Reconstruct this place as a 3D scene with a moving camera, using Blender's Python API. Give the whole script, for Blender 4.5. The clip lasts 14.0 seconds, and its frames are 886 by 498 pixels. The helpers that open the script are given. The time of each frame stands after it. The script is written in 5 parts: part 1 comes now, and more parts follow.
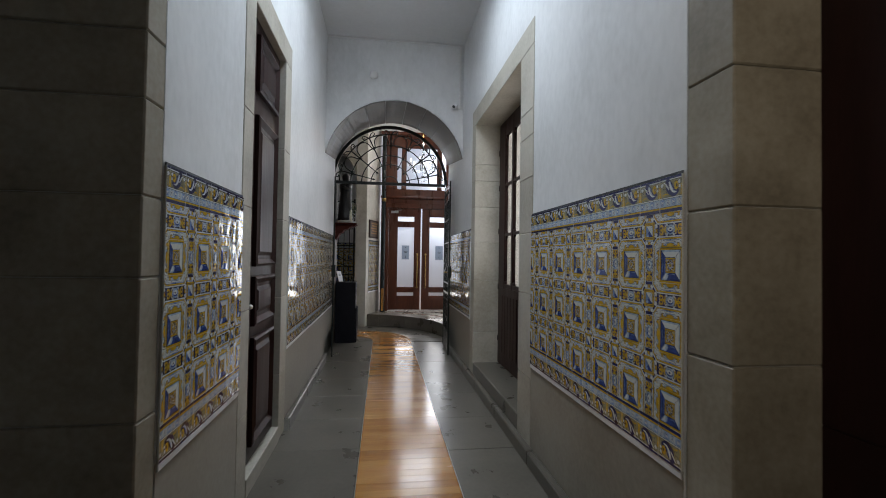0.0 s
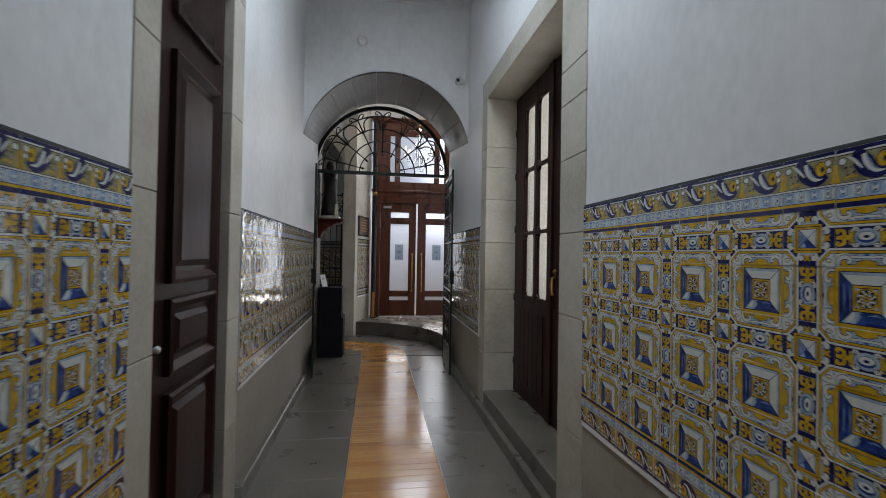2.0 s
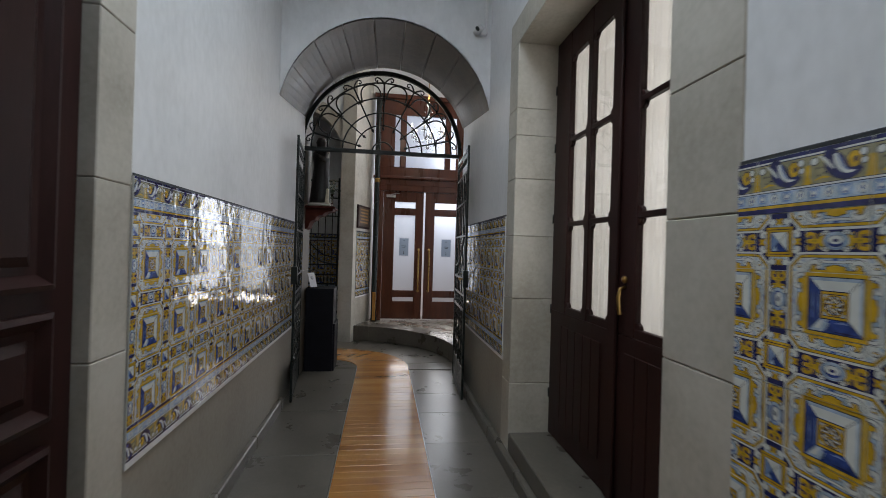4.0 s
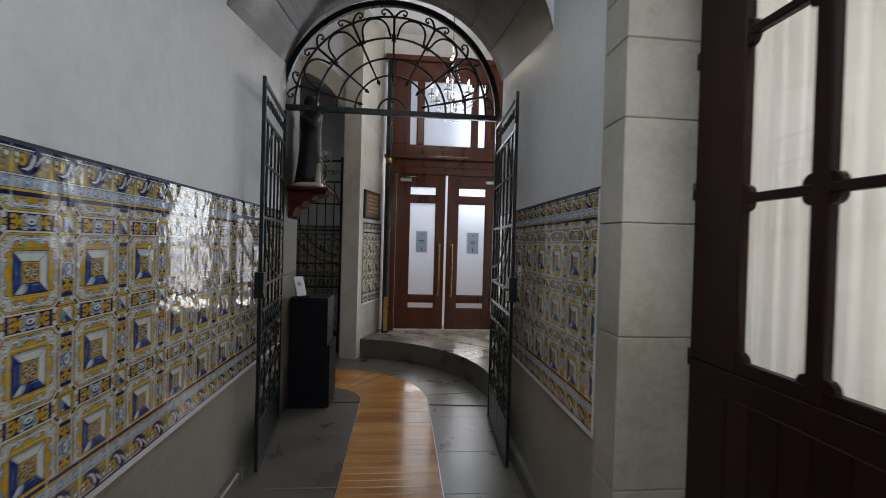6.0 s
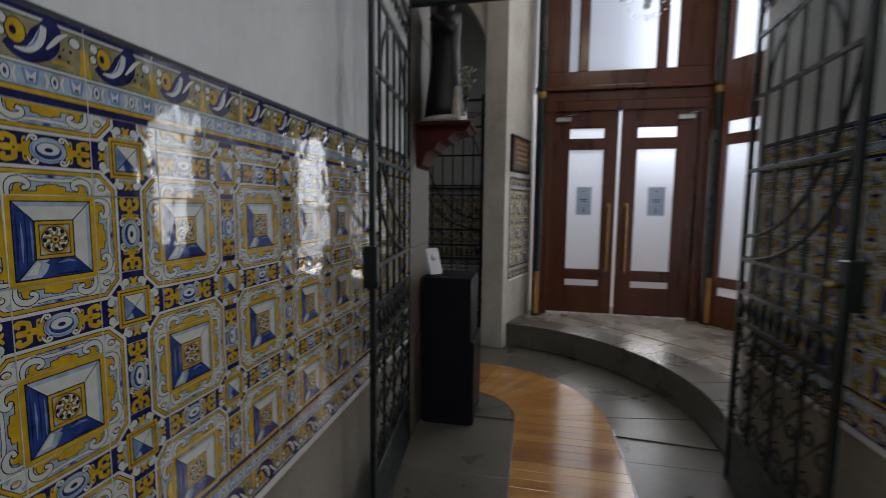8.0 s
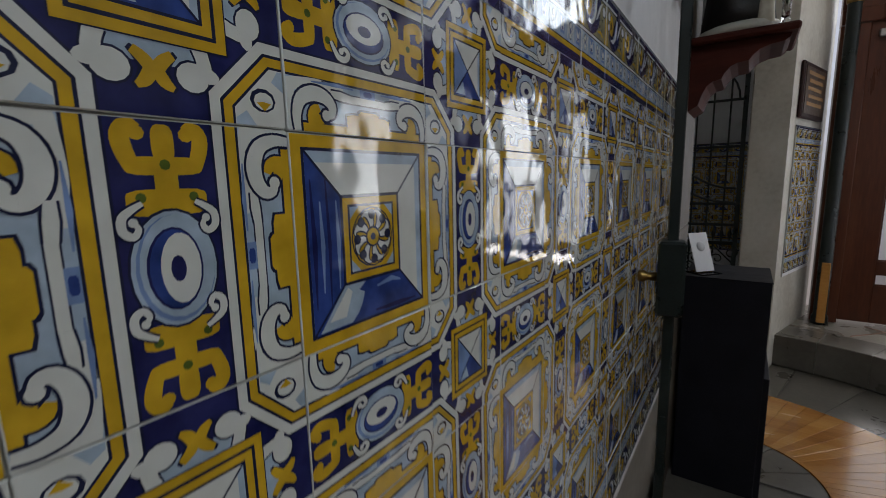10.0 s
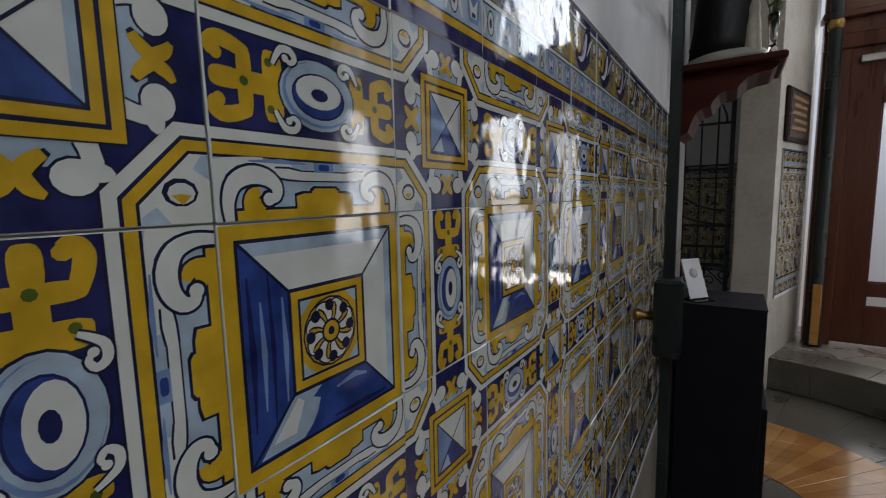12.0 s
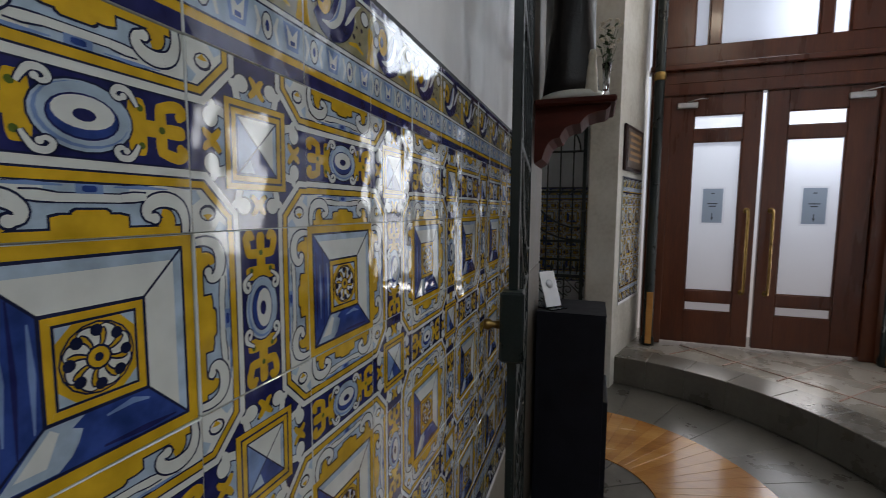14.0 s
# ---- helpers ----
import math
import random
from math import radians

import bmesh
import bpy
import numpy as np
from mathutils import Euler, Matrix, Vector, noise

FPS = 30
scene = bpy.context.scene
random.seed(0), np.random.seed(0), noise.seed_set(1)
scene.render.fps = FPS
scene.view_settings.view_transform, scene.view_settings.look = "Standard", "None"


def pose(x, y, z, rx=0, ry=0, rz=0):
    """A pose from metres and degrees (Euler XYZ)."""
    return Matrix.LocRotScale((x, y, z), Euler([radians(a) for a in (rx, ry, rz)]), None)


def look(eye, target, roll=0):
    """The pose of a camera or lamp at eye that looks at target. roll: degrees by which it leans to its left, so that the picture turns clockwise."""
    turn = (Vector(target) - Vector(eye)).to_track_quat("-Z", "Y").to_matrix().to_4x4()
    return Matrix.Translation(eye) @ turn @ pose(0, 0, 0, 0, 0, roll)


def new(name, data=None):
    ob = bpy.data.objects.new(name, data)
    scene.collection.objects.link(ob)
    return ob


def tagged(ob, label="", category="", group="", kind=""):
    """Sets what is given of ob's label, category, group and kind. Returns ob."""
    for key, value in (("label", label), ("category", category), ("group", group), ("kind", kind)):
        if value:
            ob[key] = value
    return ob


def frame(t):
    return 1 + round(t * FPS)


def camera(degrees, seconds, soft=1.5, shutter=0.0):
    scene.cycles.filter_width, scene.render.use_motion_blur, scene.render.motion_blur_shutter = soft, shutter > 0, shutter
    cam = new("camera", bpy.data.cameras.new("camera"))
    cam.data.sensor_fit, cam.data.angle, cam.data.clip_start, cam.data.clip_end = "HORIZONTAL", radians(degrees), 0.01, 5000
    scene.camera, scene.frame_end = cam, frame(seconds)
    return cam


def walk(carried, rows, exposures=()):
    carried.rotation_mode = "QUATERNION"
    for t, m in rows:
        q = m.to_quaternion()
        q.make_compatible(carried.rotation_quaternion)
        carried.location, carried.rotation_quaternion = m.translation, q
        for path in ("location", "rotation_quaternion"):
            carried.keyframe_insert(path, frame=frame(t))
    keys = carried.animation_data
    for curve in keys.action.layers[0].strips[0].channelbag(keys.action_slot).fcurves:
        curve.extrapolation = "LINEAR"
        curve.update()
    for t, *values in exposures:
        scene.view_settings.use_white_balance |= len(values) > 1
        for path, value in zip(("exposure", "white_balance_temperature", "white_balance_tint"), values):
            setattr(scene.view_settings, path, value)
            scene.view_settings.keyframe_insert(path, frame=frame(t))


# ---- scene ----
# ---------------------------------------------------------------- camera
cam = camera(90.4, 14.0, soft=0.9, shutter=0.5)
PATH = [
    (0, (-0.106, 1.302, 1.547), (0.165, 3.283, 1.589), 0.9),
    (0.5, (-0.101, 1.537, 1.584), (0.171, 3.518, 1.628), 1.2),
    (1, (-0.118, 1.792, 1.592), (0.161, 3.772, 1.629), 1.2),
    (1.5, (-0.153, 2.084, 1.628), (0.144, 4.062, 1.661), 1.0),
    (2, (-0.079, 2.357, 1.616), (0.226, 4.334, 1.646), 1.0),
    (2.5, (0.011, 2.641, 1.625), (0.314, 4.618, 1.638), 1.2),
    (3, (0.042, 2.894, 1.617), (0.324, 4.874, 1.635), 1.6),
    (5.3, (0.076, 4.471, 1.649), (0.323, 6.456, 1.638), 1.6),
    (5.5, (0.101, 4.638, 1.644), (0.335, 6.625, 1.639), 1.7),
    (6, (0.124, 5.007, 1.647), (0.312, 6.998, 1.625), 1.6),
    (6.5, (0.079, 5.38, 1.652), (0.247, 7.372, 1.621), 0.5),
    (7, (0.051, 5.737, 1.653), (0.082, 7.735, 1.575), 0.2),
    (7.5, (-0.019, 6.074, 1.612), (-0.170, 8.062, 1.486), 0.5),
    (8, (-0.167, 6.359, 1.594), (-0.563, 8.310, 1.400), 0.6),
    (8.5, (-0.321, 6.600, 1.566), (-1.022, 8.451, 1.277), 0.7),
    (9, (-0.478, 6.808, 1.560), (-1.471, 8.508, 1.209), -0.1),
    (9.2, (-0.555, 6.866, 1.560), (-1.610, 8.528, 1.200), -0.2),
    (11.3, (-0.754, 7.020, 1.604), (-1.894, 8.645, 1.358), -1.1),
    (11.5, (-0.746, 7.026, 1.605), (-1.877, 8.658, 1.364), -1.2),
    (12, (-0.726, 7.032, 1.615), (-1.821, 8.689, 1.382), -1.3),
    (12.5, (-0.711, 7.031, 1.618), (-1.725, 8.740, 1.399), -1.0),
    (13, (-0.698, 7.034, 1.618), (-1.589, 8.812, 1.413), -0.3),
    (13.5, (-0.676, 7.039, 1.620), (-1.434, 8.880, 1.428), 0.1),
    (14, (-0.653, 7.040, 1.624), (-1.300, 8.924, 1.443), 0.4),
]
walk(cam, [(t, look(eye, target, roll)) for t, eye, target, roll in PATH],
     exposures=[(0, 0.14), (1.5, 0.0), (3, 0.0), (6, -0.04), (7, -0.22), (7.5, -0.28), (8.5, -0.07), (9.2, -0.14), (11.5, -0.12), (13, -0.02), (14, 0.05)])

# ---------------------------------------------------------------- world and light
world = bpy.data.worlds.new("world")
scene.world = world
world.use_nodes = True
wn = world.node_tree
sky = wn.nodes.new("ShaderNodeTexSky")
sky.sky_type, sky.sun_disc, sky.sun_elevation, sky.sun_rotation = "NISHITA", False, radians(40), radians(180)
wn.links.new(sky.outputs[0], wn.nodes["Background"].inputs[0])
wn.nodes["Background"].inputs[1].default_value = 0.05


def area(name, eye, target, sx, sy, watts, colour, spread=180):
    d = bpy.data.lights.new(name, "AREA")
    d.shape, d.size, d.size_y, d.energy, d.color = "RECTANGLE", sx, sy, watts, colour
    d.spread = radians(spread)
    o = new(name, d)
    o.matrix_world = look(eye, target)
    return o


# daylight behind the curtained door and in the street doors' openings
area("daylight_curtain_door", (1.75, 5.86, 2.1), (0.0, 5.86, 1.6), 1.7, 2.4, 21, (1.0, 0.98, 0.96))
area("daylight_curtain_panes", (1.335, 5.79, 2.15), (0.0, 5.79, 2.15), 1.6, 1.8, 6.5, (1.0, 0.97, 0.94))
# added overhead lamp out of view, brightens the upper corridor walls
area("overhead_fill", (0.05, 4.85, 5.25), (0.05, 4.85, 0.0), 0.9, 1.7, 72, (0.80, 0.90, 1.0), 155)
area("daylight_transom", (0.8, 11.99, 3.72), (0.8, 9.5, 3.72), 0.77, 1.0, 13, (0.85, 0.92, 1.0))
area("daylight_doors", (1.232, 12.0, 2.06), (1.232, 10.2, 2.06), 0.44, 0.9, 6.5, (0.92, 0.95, 1.0))
area("daylight_doors_west", (0.445, 12.0, 1.56), (0.445, 10.2, 1.56), 0.41, 1.47, 2.6, (0.92, 0.95, 1.0))
area("daylight_doors_low", (1.232, 12.0, 1.2), (1.232, 10.2, 1.2), 0.44, 0.72, 3.2, (0.94, 0.95, 1.0))
area("daylight_bottom_pane", (1.232, 12.0, 0.665), (1.232, 10.2, 0.66), 0.44, 0.1, 1.0, (1.0, 0.95, 0.93))
area("daylight_bottom_pane_west", (0.445, 12.0, 0.665), (0.445, 10.2, 0.66), 0.41, 0.1, 0.7, (1.0, 0.95, 0.93))
area("daylight_side_screen", (2.42, 10.9, 1.95), (-0.95, 8.3, 1.4), 1.2, 3.0, 7, (0.93, 0.96, 1.0))
area("daylight_side_pane", (2.33, 10.72, 1.85), (-0.95, 7.3, 1.6), 0.36, 1.45, 11, (0.95, 0.97, 1.0))
area("daylight_street", (0.8, 12.42, 3.02), (0.8, 11.2, 0.26), 1.6, 0.2, 10, (0.95, 0.97, 1.0))
# added warm lamp out of view, lifts the east jamb
area("entry_fill", (-0.35, -1.32, 3.1), (1.5, 2.6, 2.4), 1.0, 1.5, 5.5, (1.0, 0.88, 0.72), 62)


# ---------------------------------------------------------------- materials
def shader(name, rough=0.5, metal=0.0):
    m = bpy.data.materials.new(name)
    m.use_nodes = True
    b = m.node_tree.nodes["Principled BSDF"]
    b.inputs["Roughness"].default_value, b.inputs["Metallic"].default_value = rough, metal
    return m, m.node_tree, b


def surface(name, stops, scale=6.0, fine=60.0, rough=(0.4, 0.7), bump=0.15, metal=0.0, stretch=(1, 1, 1), per_object=0.0, coat=0.0, spec=0.5, detail=6.0):
    """Two noises, one coarse and one fine, drive colour, roughness and relief; stops: (position, colour)."""
    m, t, b = shader(name, rough[0], metal)
    n, l = t.nodes, t.links
    tc, mp = n.new("ShaderNodeTexCoord"), n.new("ShaderNodeMapping")
    mp.inputs["Scale"].default_value = stretch
    geo = n.new("ShaderNodeNewGeometry")
    l.new(geo.outputs["Position"], mp.inputs["Vector"])
    a, f = n.new("ShaderNodeTexNoise"), n.new("ShaderNodeTexNoise")
    a.inputs["Scale"].default_value, a.inputs["Detail"].default_value, a.inputs["Roughness"].default_value = scale, detail, 0.6
    f.inputs["Scale"].default_value, f.inputs["Detail"].default_value = fine, 4.0
    l.new(mp.outputs[0], a.inputs["Vector"])
    l.new(mp.outputs[0], f.inputs["Vector"])
    mix = n.new("ShaderNodeMath")
    mix.operation = "MULTIPLY_ADD"
    mix.inputs[1].default_value = 0.35
    l.new(f.outputs["Fac"], mix.inputs[0])
    sub = n.new("ShaderNodeMath")
    sub.operation = "SUBTRACT"
    sub.inputs[1].default_value = 0.175
    l.new(a.outputs["Fac"], sub.inputs[0])
    l.new(sub.outputs[0], mix.inputs[2])
    fac = mix.outputs[0]
    if per_object:
        oi = n.new("ShaderNodeObjectInfo")
        k = n.new("ShaderNodeMath")
        k.operation = "MULTIPLY_ADD"
        k.inputs[1].default_value = per_object
        l.new(oi.outputs["Random"], k.inputs[0])
        s2 = n.new("ShaderNodeMath")
        s2.operation = "SUBTRACT"
        s2.inputs[1].default_value = per_object / 2
        l.new(fac, s2.inputs[0])
        l.new(s2.outputs[0], k.inputs[2])
        fac = k.outputs[0]
    ramp = n.new("ShaderNodeValToRGB")
    e = ramp.color_ramp.elements
    while len(e) < len(stops):
        e.new(0.5)
    for el, (p, c) in zip(e, stops):
        el.position, el.color = p, (*c, 1)
    l.new(fac, ramp.inputs[0])
    l.new(ramp.outputs[0], b.inputs["Base Color"])
    rr = n.new("ShaderNodeMapRange")
    rr.inputs["To Min"].default_value, rr.inputs["To Max"].default_value = rough
    rr.inputs["From Min"].default_value, rr.inputs["From Max"].default_value = 0.3, 0.7
    l.new(a.outputs["Fac"], rr.inputs["Value"])
    l.new(rr.outputs[0], b.inputs["Roughness"])
    if bump:
        bp = n.new("ShaderNodeBump")
        bp.inputs["Strength"].default_value, bp.inputs["Distance"].default_value = bump, 0.01
        l.new(mix.outputs[0], bp.inputs["Height"])
        l.new(bp.outputs[0], b.inputs["Normal"])
    b.inputs["Coat Weight"].default_value = coat
    b.inputs["Coat Roughness"].default_value = 0.08
    b.inputs["Specular IOR Level"].default_value = spec
    return m


PLASTER = surface("painted_plaster", [(0.3, (0.62, 0.63, 0.635)), (0.5, (0.72, 0.73, 0.74)), (0.66, (0.78, 0.79, 0.80))], 1.1, 22, (0.42, 0.6), 0.2, stretch=(1, 1, 0.6))
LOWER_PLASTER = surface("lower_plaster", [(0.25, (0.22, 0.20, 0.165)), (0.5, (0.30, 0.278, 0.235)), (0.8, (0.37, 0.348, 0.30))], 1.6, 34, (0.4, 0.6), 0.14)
CREAM_PLASTER = surface("aged_cream_plaster", [(0.3, (0.40, 0.37, 0.31)), (0.5, (0.52, 0.495, 0.43)), (0.72, (0.60, 0.58, 0.52))], 2.2, 30, (0.5, 0.7), 0.18)
CEILING = surface("ceiling_paint", [(0.3, (0.70, 0.71, 0.72)), (0.7, (0.78, 0.79, 0.8))], 1.0, 20, (0.6, 0.8), 0.05)
STONE = surface("limestone", [(0.28, (0.33, 0.305, 0.25)), (0.5, (0.43, 0.405, 0.345)), (0.72, (0.51, 0.485, 0.425))], 2.2, 38, (0.5, 0.75), 0.16, per_object=0.12)
# browner, darker limestone tone for the entry jambs
BROWN_STONE = surface("brown_limestone", [(0.28, (0.18, 0.152, 0.108)), (0.5, (0.28, 0.247, 0.187)), (0.72, (0.37, 0.334, 0.266))], 2.2, 38, (0.5, 0.75), 0.18, per_object=0.12)
# much darker limestone tone for the pier and the arch
DARK_STONE = surface("dark_limestone", [(0.25, (0.055, 0.042, 0.032)), (0.5, (0.11, 0.09, 0.072)), (0.75, (0.18, 0.155, 0.13))], 4.0, 40, (0.35, 0.6), 0.35, per_object=0.12)
FLOOR_STONE = surface("slate_grey_flagstone", [(0.08, (0.055, 0.048, 0.038)), (0.5, (0.107, 0.096, 0.079)), (0.92, (0.17, 0.155, 0.128))], 2.4, 30, (0.25, 0.36), 0.06, per_object=0.12)
PLATFORM_STONE = surface("worn_polished_limestone", [(0.28, (0.15, 0.132, 0.108)), (0.5, (0.235, 0.212, 0.178)), (0.75, (0.33, 0.302, 0.26))], 3.4, 40, (0.18, 0.38), 0.2, per_object=0.16)
PLANK = surface("varnished_pine", [(0.2, (0.25, 0.095, 0.018)), (0.5, (0.38, 0.165, 0.034)), (0.8, (0.50, 0.245, 0.062))], 3.4, 60, (0.14, 0.28), 0.07, stretch=(0.25, 1.4, 1), per_object=0.34, coat=0.3)
MAHOGANY = surface("polished_mahogany", [(0.2, (0.045, 0.0105, 0.004)), (0.5, (0.085, 0.0215, 0.008)), (0.85, (0.14, 0.041, 0.015))], 5.0, 80, (0.24, 0.4), 0.05, stretch=(1, 1, 0.1), coat=0.12, spec=0.4)
DARK_WOOD = surface("dark_stained_wood", [(0.2, (0.011, 0.0036, 0.0034)), (0.5, (0.022, 0.0074, 0.0066)), (0.85, (0.042, 0.015, 0.013))], 6.0, 90, (0.34, 0.5), 0.08, stretch=(1, 1, 0.12), spec=0.22)
IRON = surface("dark_green_painted_iron", [(0.2, (0.004, 0.008, 0.008)), (0.6, (0.009, 0.015, 0.0145)), (0.9, (0.02, 0.027, 0.025))], 12.0, 120, (0.24, 0.42), 0.2, spec=0.4)
BRASS = surface("aged_brass", [(0.3, (0.24, 0.145, 0.045)), (0.7, (0.40, 0.26, 0.09))], 20, 120, (0.26, 0.44), 0.05, metal=1.0)
STEEL = surface("satin_steel", [(0.3, (0.45, 0.45, 0.45)), (0.7, (0.6, 0.6, 0.6))], 20, 120, (0.3, 0.45), 0.02, metal=1.0)
BLACK_CLOTH = surface("black_laminate", [(0.3, (0.005, 0.005, 0.008)), (0.7, (0.011, 0.011, 0.016))], 8, 120, (0.5, 0.65), 0.05, spec=0.2)
RED_WOOD = surface("red_brown_wood", [(0.3, (0.045, 0.009, 0.006)), (0.7, (0.085, 0.019, 0.012))], 8, 80, (0.6, 0.75), 0.08, stretch=(0.2, 1, 1), spec=0.15)
WHITE_PAINT = surface("white_plastic", [(0.3, (0.72, 0.72, 0.72)), (0.7, (0.8, 0.8, 0.8))], 8, 80, (0.35, 0.5), 0.0)
PAPER = surface("white_paper", [(0.3, (0.76, 0.76, 0.78)), (0.7, (0.82, 0.82, 0.84))], 8, 80, (0.6, 0.8), 0.0)
GROUT = surface("pale_grout", [(0.3, (0.40, 0.39, 0.36)), (0.7, (0.56, 0.55, 0.52))], 14, 90, (0.6, 0.85), 0.15)


def glazed(name, colour, vary=0.12):
    """Hand-painted tin glaze: brush-like mottling, a glossy coat and a slightly wavy face."""
    m, t, b = shader(name, 0.07)
    n, l = t.nodes, t.links
    geo = n.new("ShaderNodeNewGeometry")
    a = n.new("ShaderNodeTexNoise")
    a.inputs["Scale"].default_value, a.inputs["Detail"].default_value = 45.0, 5.0
    l.new(geo.outputs["Position"], a.inputs["Vector"])
    ramp = n.new("ShaderNodeValToRGB")
    e = ramp.color_ramp.elements
    e[0].position, e[0].color = 0.25, (*[c * (1 - vary) for c in colour], 1)
    e[1].position, e[1].color = 0.75, (*[min(1, c * (1 + vary) + 0.02 * vary) for c in colour], 1)
    l.new(a.outputs["Fac"], ramp.inputs[0])
    l.new(ramp.outputs[0], b.inputs["Base Color"])
    w = n.new("ShaderNodeTexNoise")
    w.inputs["Scale"].default_value, w.inputs["Detail"].default_value = 14.0, 2.0
    l.new(geo.outputs["Position"], w.inputs["Vector"])
    bp = n.new("ShaderNodeBump")
    bp.inputs["Strength"].default_value, bp.inputs["Distance"].default_value = 0.19, 0.01
    l.new(w.outputs["Fac"], bp.inputs["Height"])
    l.new(bp.outputs[0], b.inputs["Normal"])
    b.inputs["Specular IOR Level"].default_value = 0.55
    return m


G_WHITE = glazed("glaze_white", (0.64, 0.665, 0.635), 0.08)
G_PALE = glazed("glaze_pale_blue", (0.36, 0.46, 0.57), 0.3)
G_YELLOW = glazed("glaze_ochre_yellow", (0.57, 0.355, 0.018), 0.24)
G_BLUE = glazed("glaze_cobalt_blue", (0.022, 0.052, 0.225), 0.5)
G_MID = glazed("glaze_mid_blue", (0.17, 0.26, 0.48), 0.35)
G_STRAW = glazed("glaze_olive_straw", (0.27, 0.25, 0.14), 0.35)
G_NAVY = glazed("glaze_navy", (0.014, 0.017, 0.095), 0.4)
G_DARK = glazed("glaze_ink_blue", (0.012, 0.016, 0.05), 0.3)
G_GREEN = glazed("glaze_olive_green", (0.09, 0.13, 0.02), 0.3)
GLAZES = [G_WHITE, G_PALE, G_YELLOW, G_BLUE, G_MID, G_DARK, G_NAVY, G_STRAW, G_GREEN]
W_, P_, Y_, B_, M_, D_, N_, S_, G_ = range(9)


def frosted_glass():
    m, t, b = shader("frosted_glass", 0.35)
    b.inputs["Transmission Weight"].default_value = 1.0
    b.inputs["Base Color"].default_value = (0.86, 0.88, 0.905, 1)
    b.inputs["IOR"].default_value = 1.3
    n, l = t.nodes, t.links
    tr, mx = n.new("ShaderNodeBsdfTranslucent"), n.new("ShaderNodeMixShader")
    tr.inputs[0].default_value = (0.78, 0.80, 0.83, 1)
    mx.inputs[0].default_value = 0.45
    l.new(b.outputs[0], mx.inputs[1])
    l.new(tr.outputs[0], mx.inputs[2])
    l.new(mx.outputs[0], n["Material Output"].inputs[0])
    return m


def clear_glass():
    m, t, b = shader("clear_glass", 0.02)
    b.inputs["Transmission Weight"].default_value = 1.0
    b.inputs["IOR"].default_value = 1.45
    return m


def sheer_cloth():
    m = bpy.data.materials.new("sheer_curtain")
    m.use_nodes = True
    n, l = m.node_tree.nodes, m.node_tree.links
    n.remove(n["Principled BSDF"])
    d, tr, mx = n.new("ShaderNodeBsdfDiffuse"), n.new("ShaderNodeBsdfTranslucent"), n.new("ShaderNodeMixShader")
    nz, geo, rp = n.new("ShaderNodeTexNoise"), n.new("ShaderNodeNewGeometry"), n.new("ShaderNodeValToRGB")
    nz.inputs["Scale"].default_value = 18
    l.new(geo.outputs["Position"], nz.inputs["Vector"])
    rp.color_ramp.elements[0].color, rp.color_ramp.elements[1].color = (0.72, 0.69, 0.64, 1), (0.86, 0.83, 0.78, 1)
    l.new(nz.outputs["Fac"], rp.inputs[0])
    l.new(rp.outputs[0], d.inputs[0])
    l.new(rp.outputs[0], tr.inputs[0])
    mx.inputs[0].default_value = 0.6
    l.new(d.outputs[0], mx.inputs[1])
    l.new(tr.outputs[0], mx.inputs[2])
    l.new(mx.outputs[0], n["Material Output"].inputs[0])
    return m


FROSTED, CLEAR, SHEER = frosted_glass(), clear_glass(), sheer_cloth()


def outdoors(name="street_daylight", strength=0.74, bright=2.2):
    """Daylit street seen blurred through the frosted panes: brownish ground, pale walls, and open sky above to one side."""
    m = bpy.data.materials.new(name)
    m.use_nodes = True
    n, l = m.node_tree.nodes, m.node_tree.links
    n.remove(n["Principled BSDF"])
    e, geo, sep = n.new("ShaderNodeEmission"), n.new("ShaderNodeNewGeometry"), n.new("ShaderNodeSeparateXYZ")
    up, sky_z, sky_x, mx, st = n.new("ShaderNodeMapRange"), n.new("ShaderNodeMapRange"), n.new("ShaderNodeMapRange"), n.new("ShaderNodeMix"), n.new("ShaderNodeMath")
    mul = n.new("ShaderNodeMath")
    mx.data_type = "RGBA"
    l.new(geo.outputs["Position"], sep.inputs[0])
    for node, axis, a, b in ((up, "Z", 0.5, 2.6), (sky_z, "Z", 1.7, 2.6), (sky_x, "X", 0.8, 1.3)):
        node.interpolation_type = "SMOOTHSTEP"
        node.inputs["From Min"].default_value, node.inputs["From Max"].default_value = a, b
        l.new(sep.outputs[axis], node.inputs["Value"])
    mx.inputs["A"].default_value, mx.inputs["B"].default_value = (0.42, 0.37, 0.36, 1), (0.78, 0.82, 0.95, 1)
    l.new(up.outputs[0], mx.inputs["Factor"])
    l.new(mx.outputs["Result"], e.inputs[0])
    mul.operation = "MULTIPLY"
    l.new(sky_z.outputs[0], mul.inputs[0])
    l.new(sky_x.outputs[0], mul.inputs[1])
    st.operation = "MULTIPLY_ADD"
    l.new(mul.outputs[0], st.inputs[0])
    st.inputs[1].default_value, st.inputs[2].default_value = bright, strength
    l.new(st.outputs[0], e.inputs[1])
    l.new(e.outputs[0], n["Material Output"].inputs[0])
    return m


STREET = outdoors()
SKYLIT = outdoors("bright_sky_daylight", 1.3, 0.6)


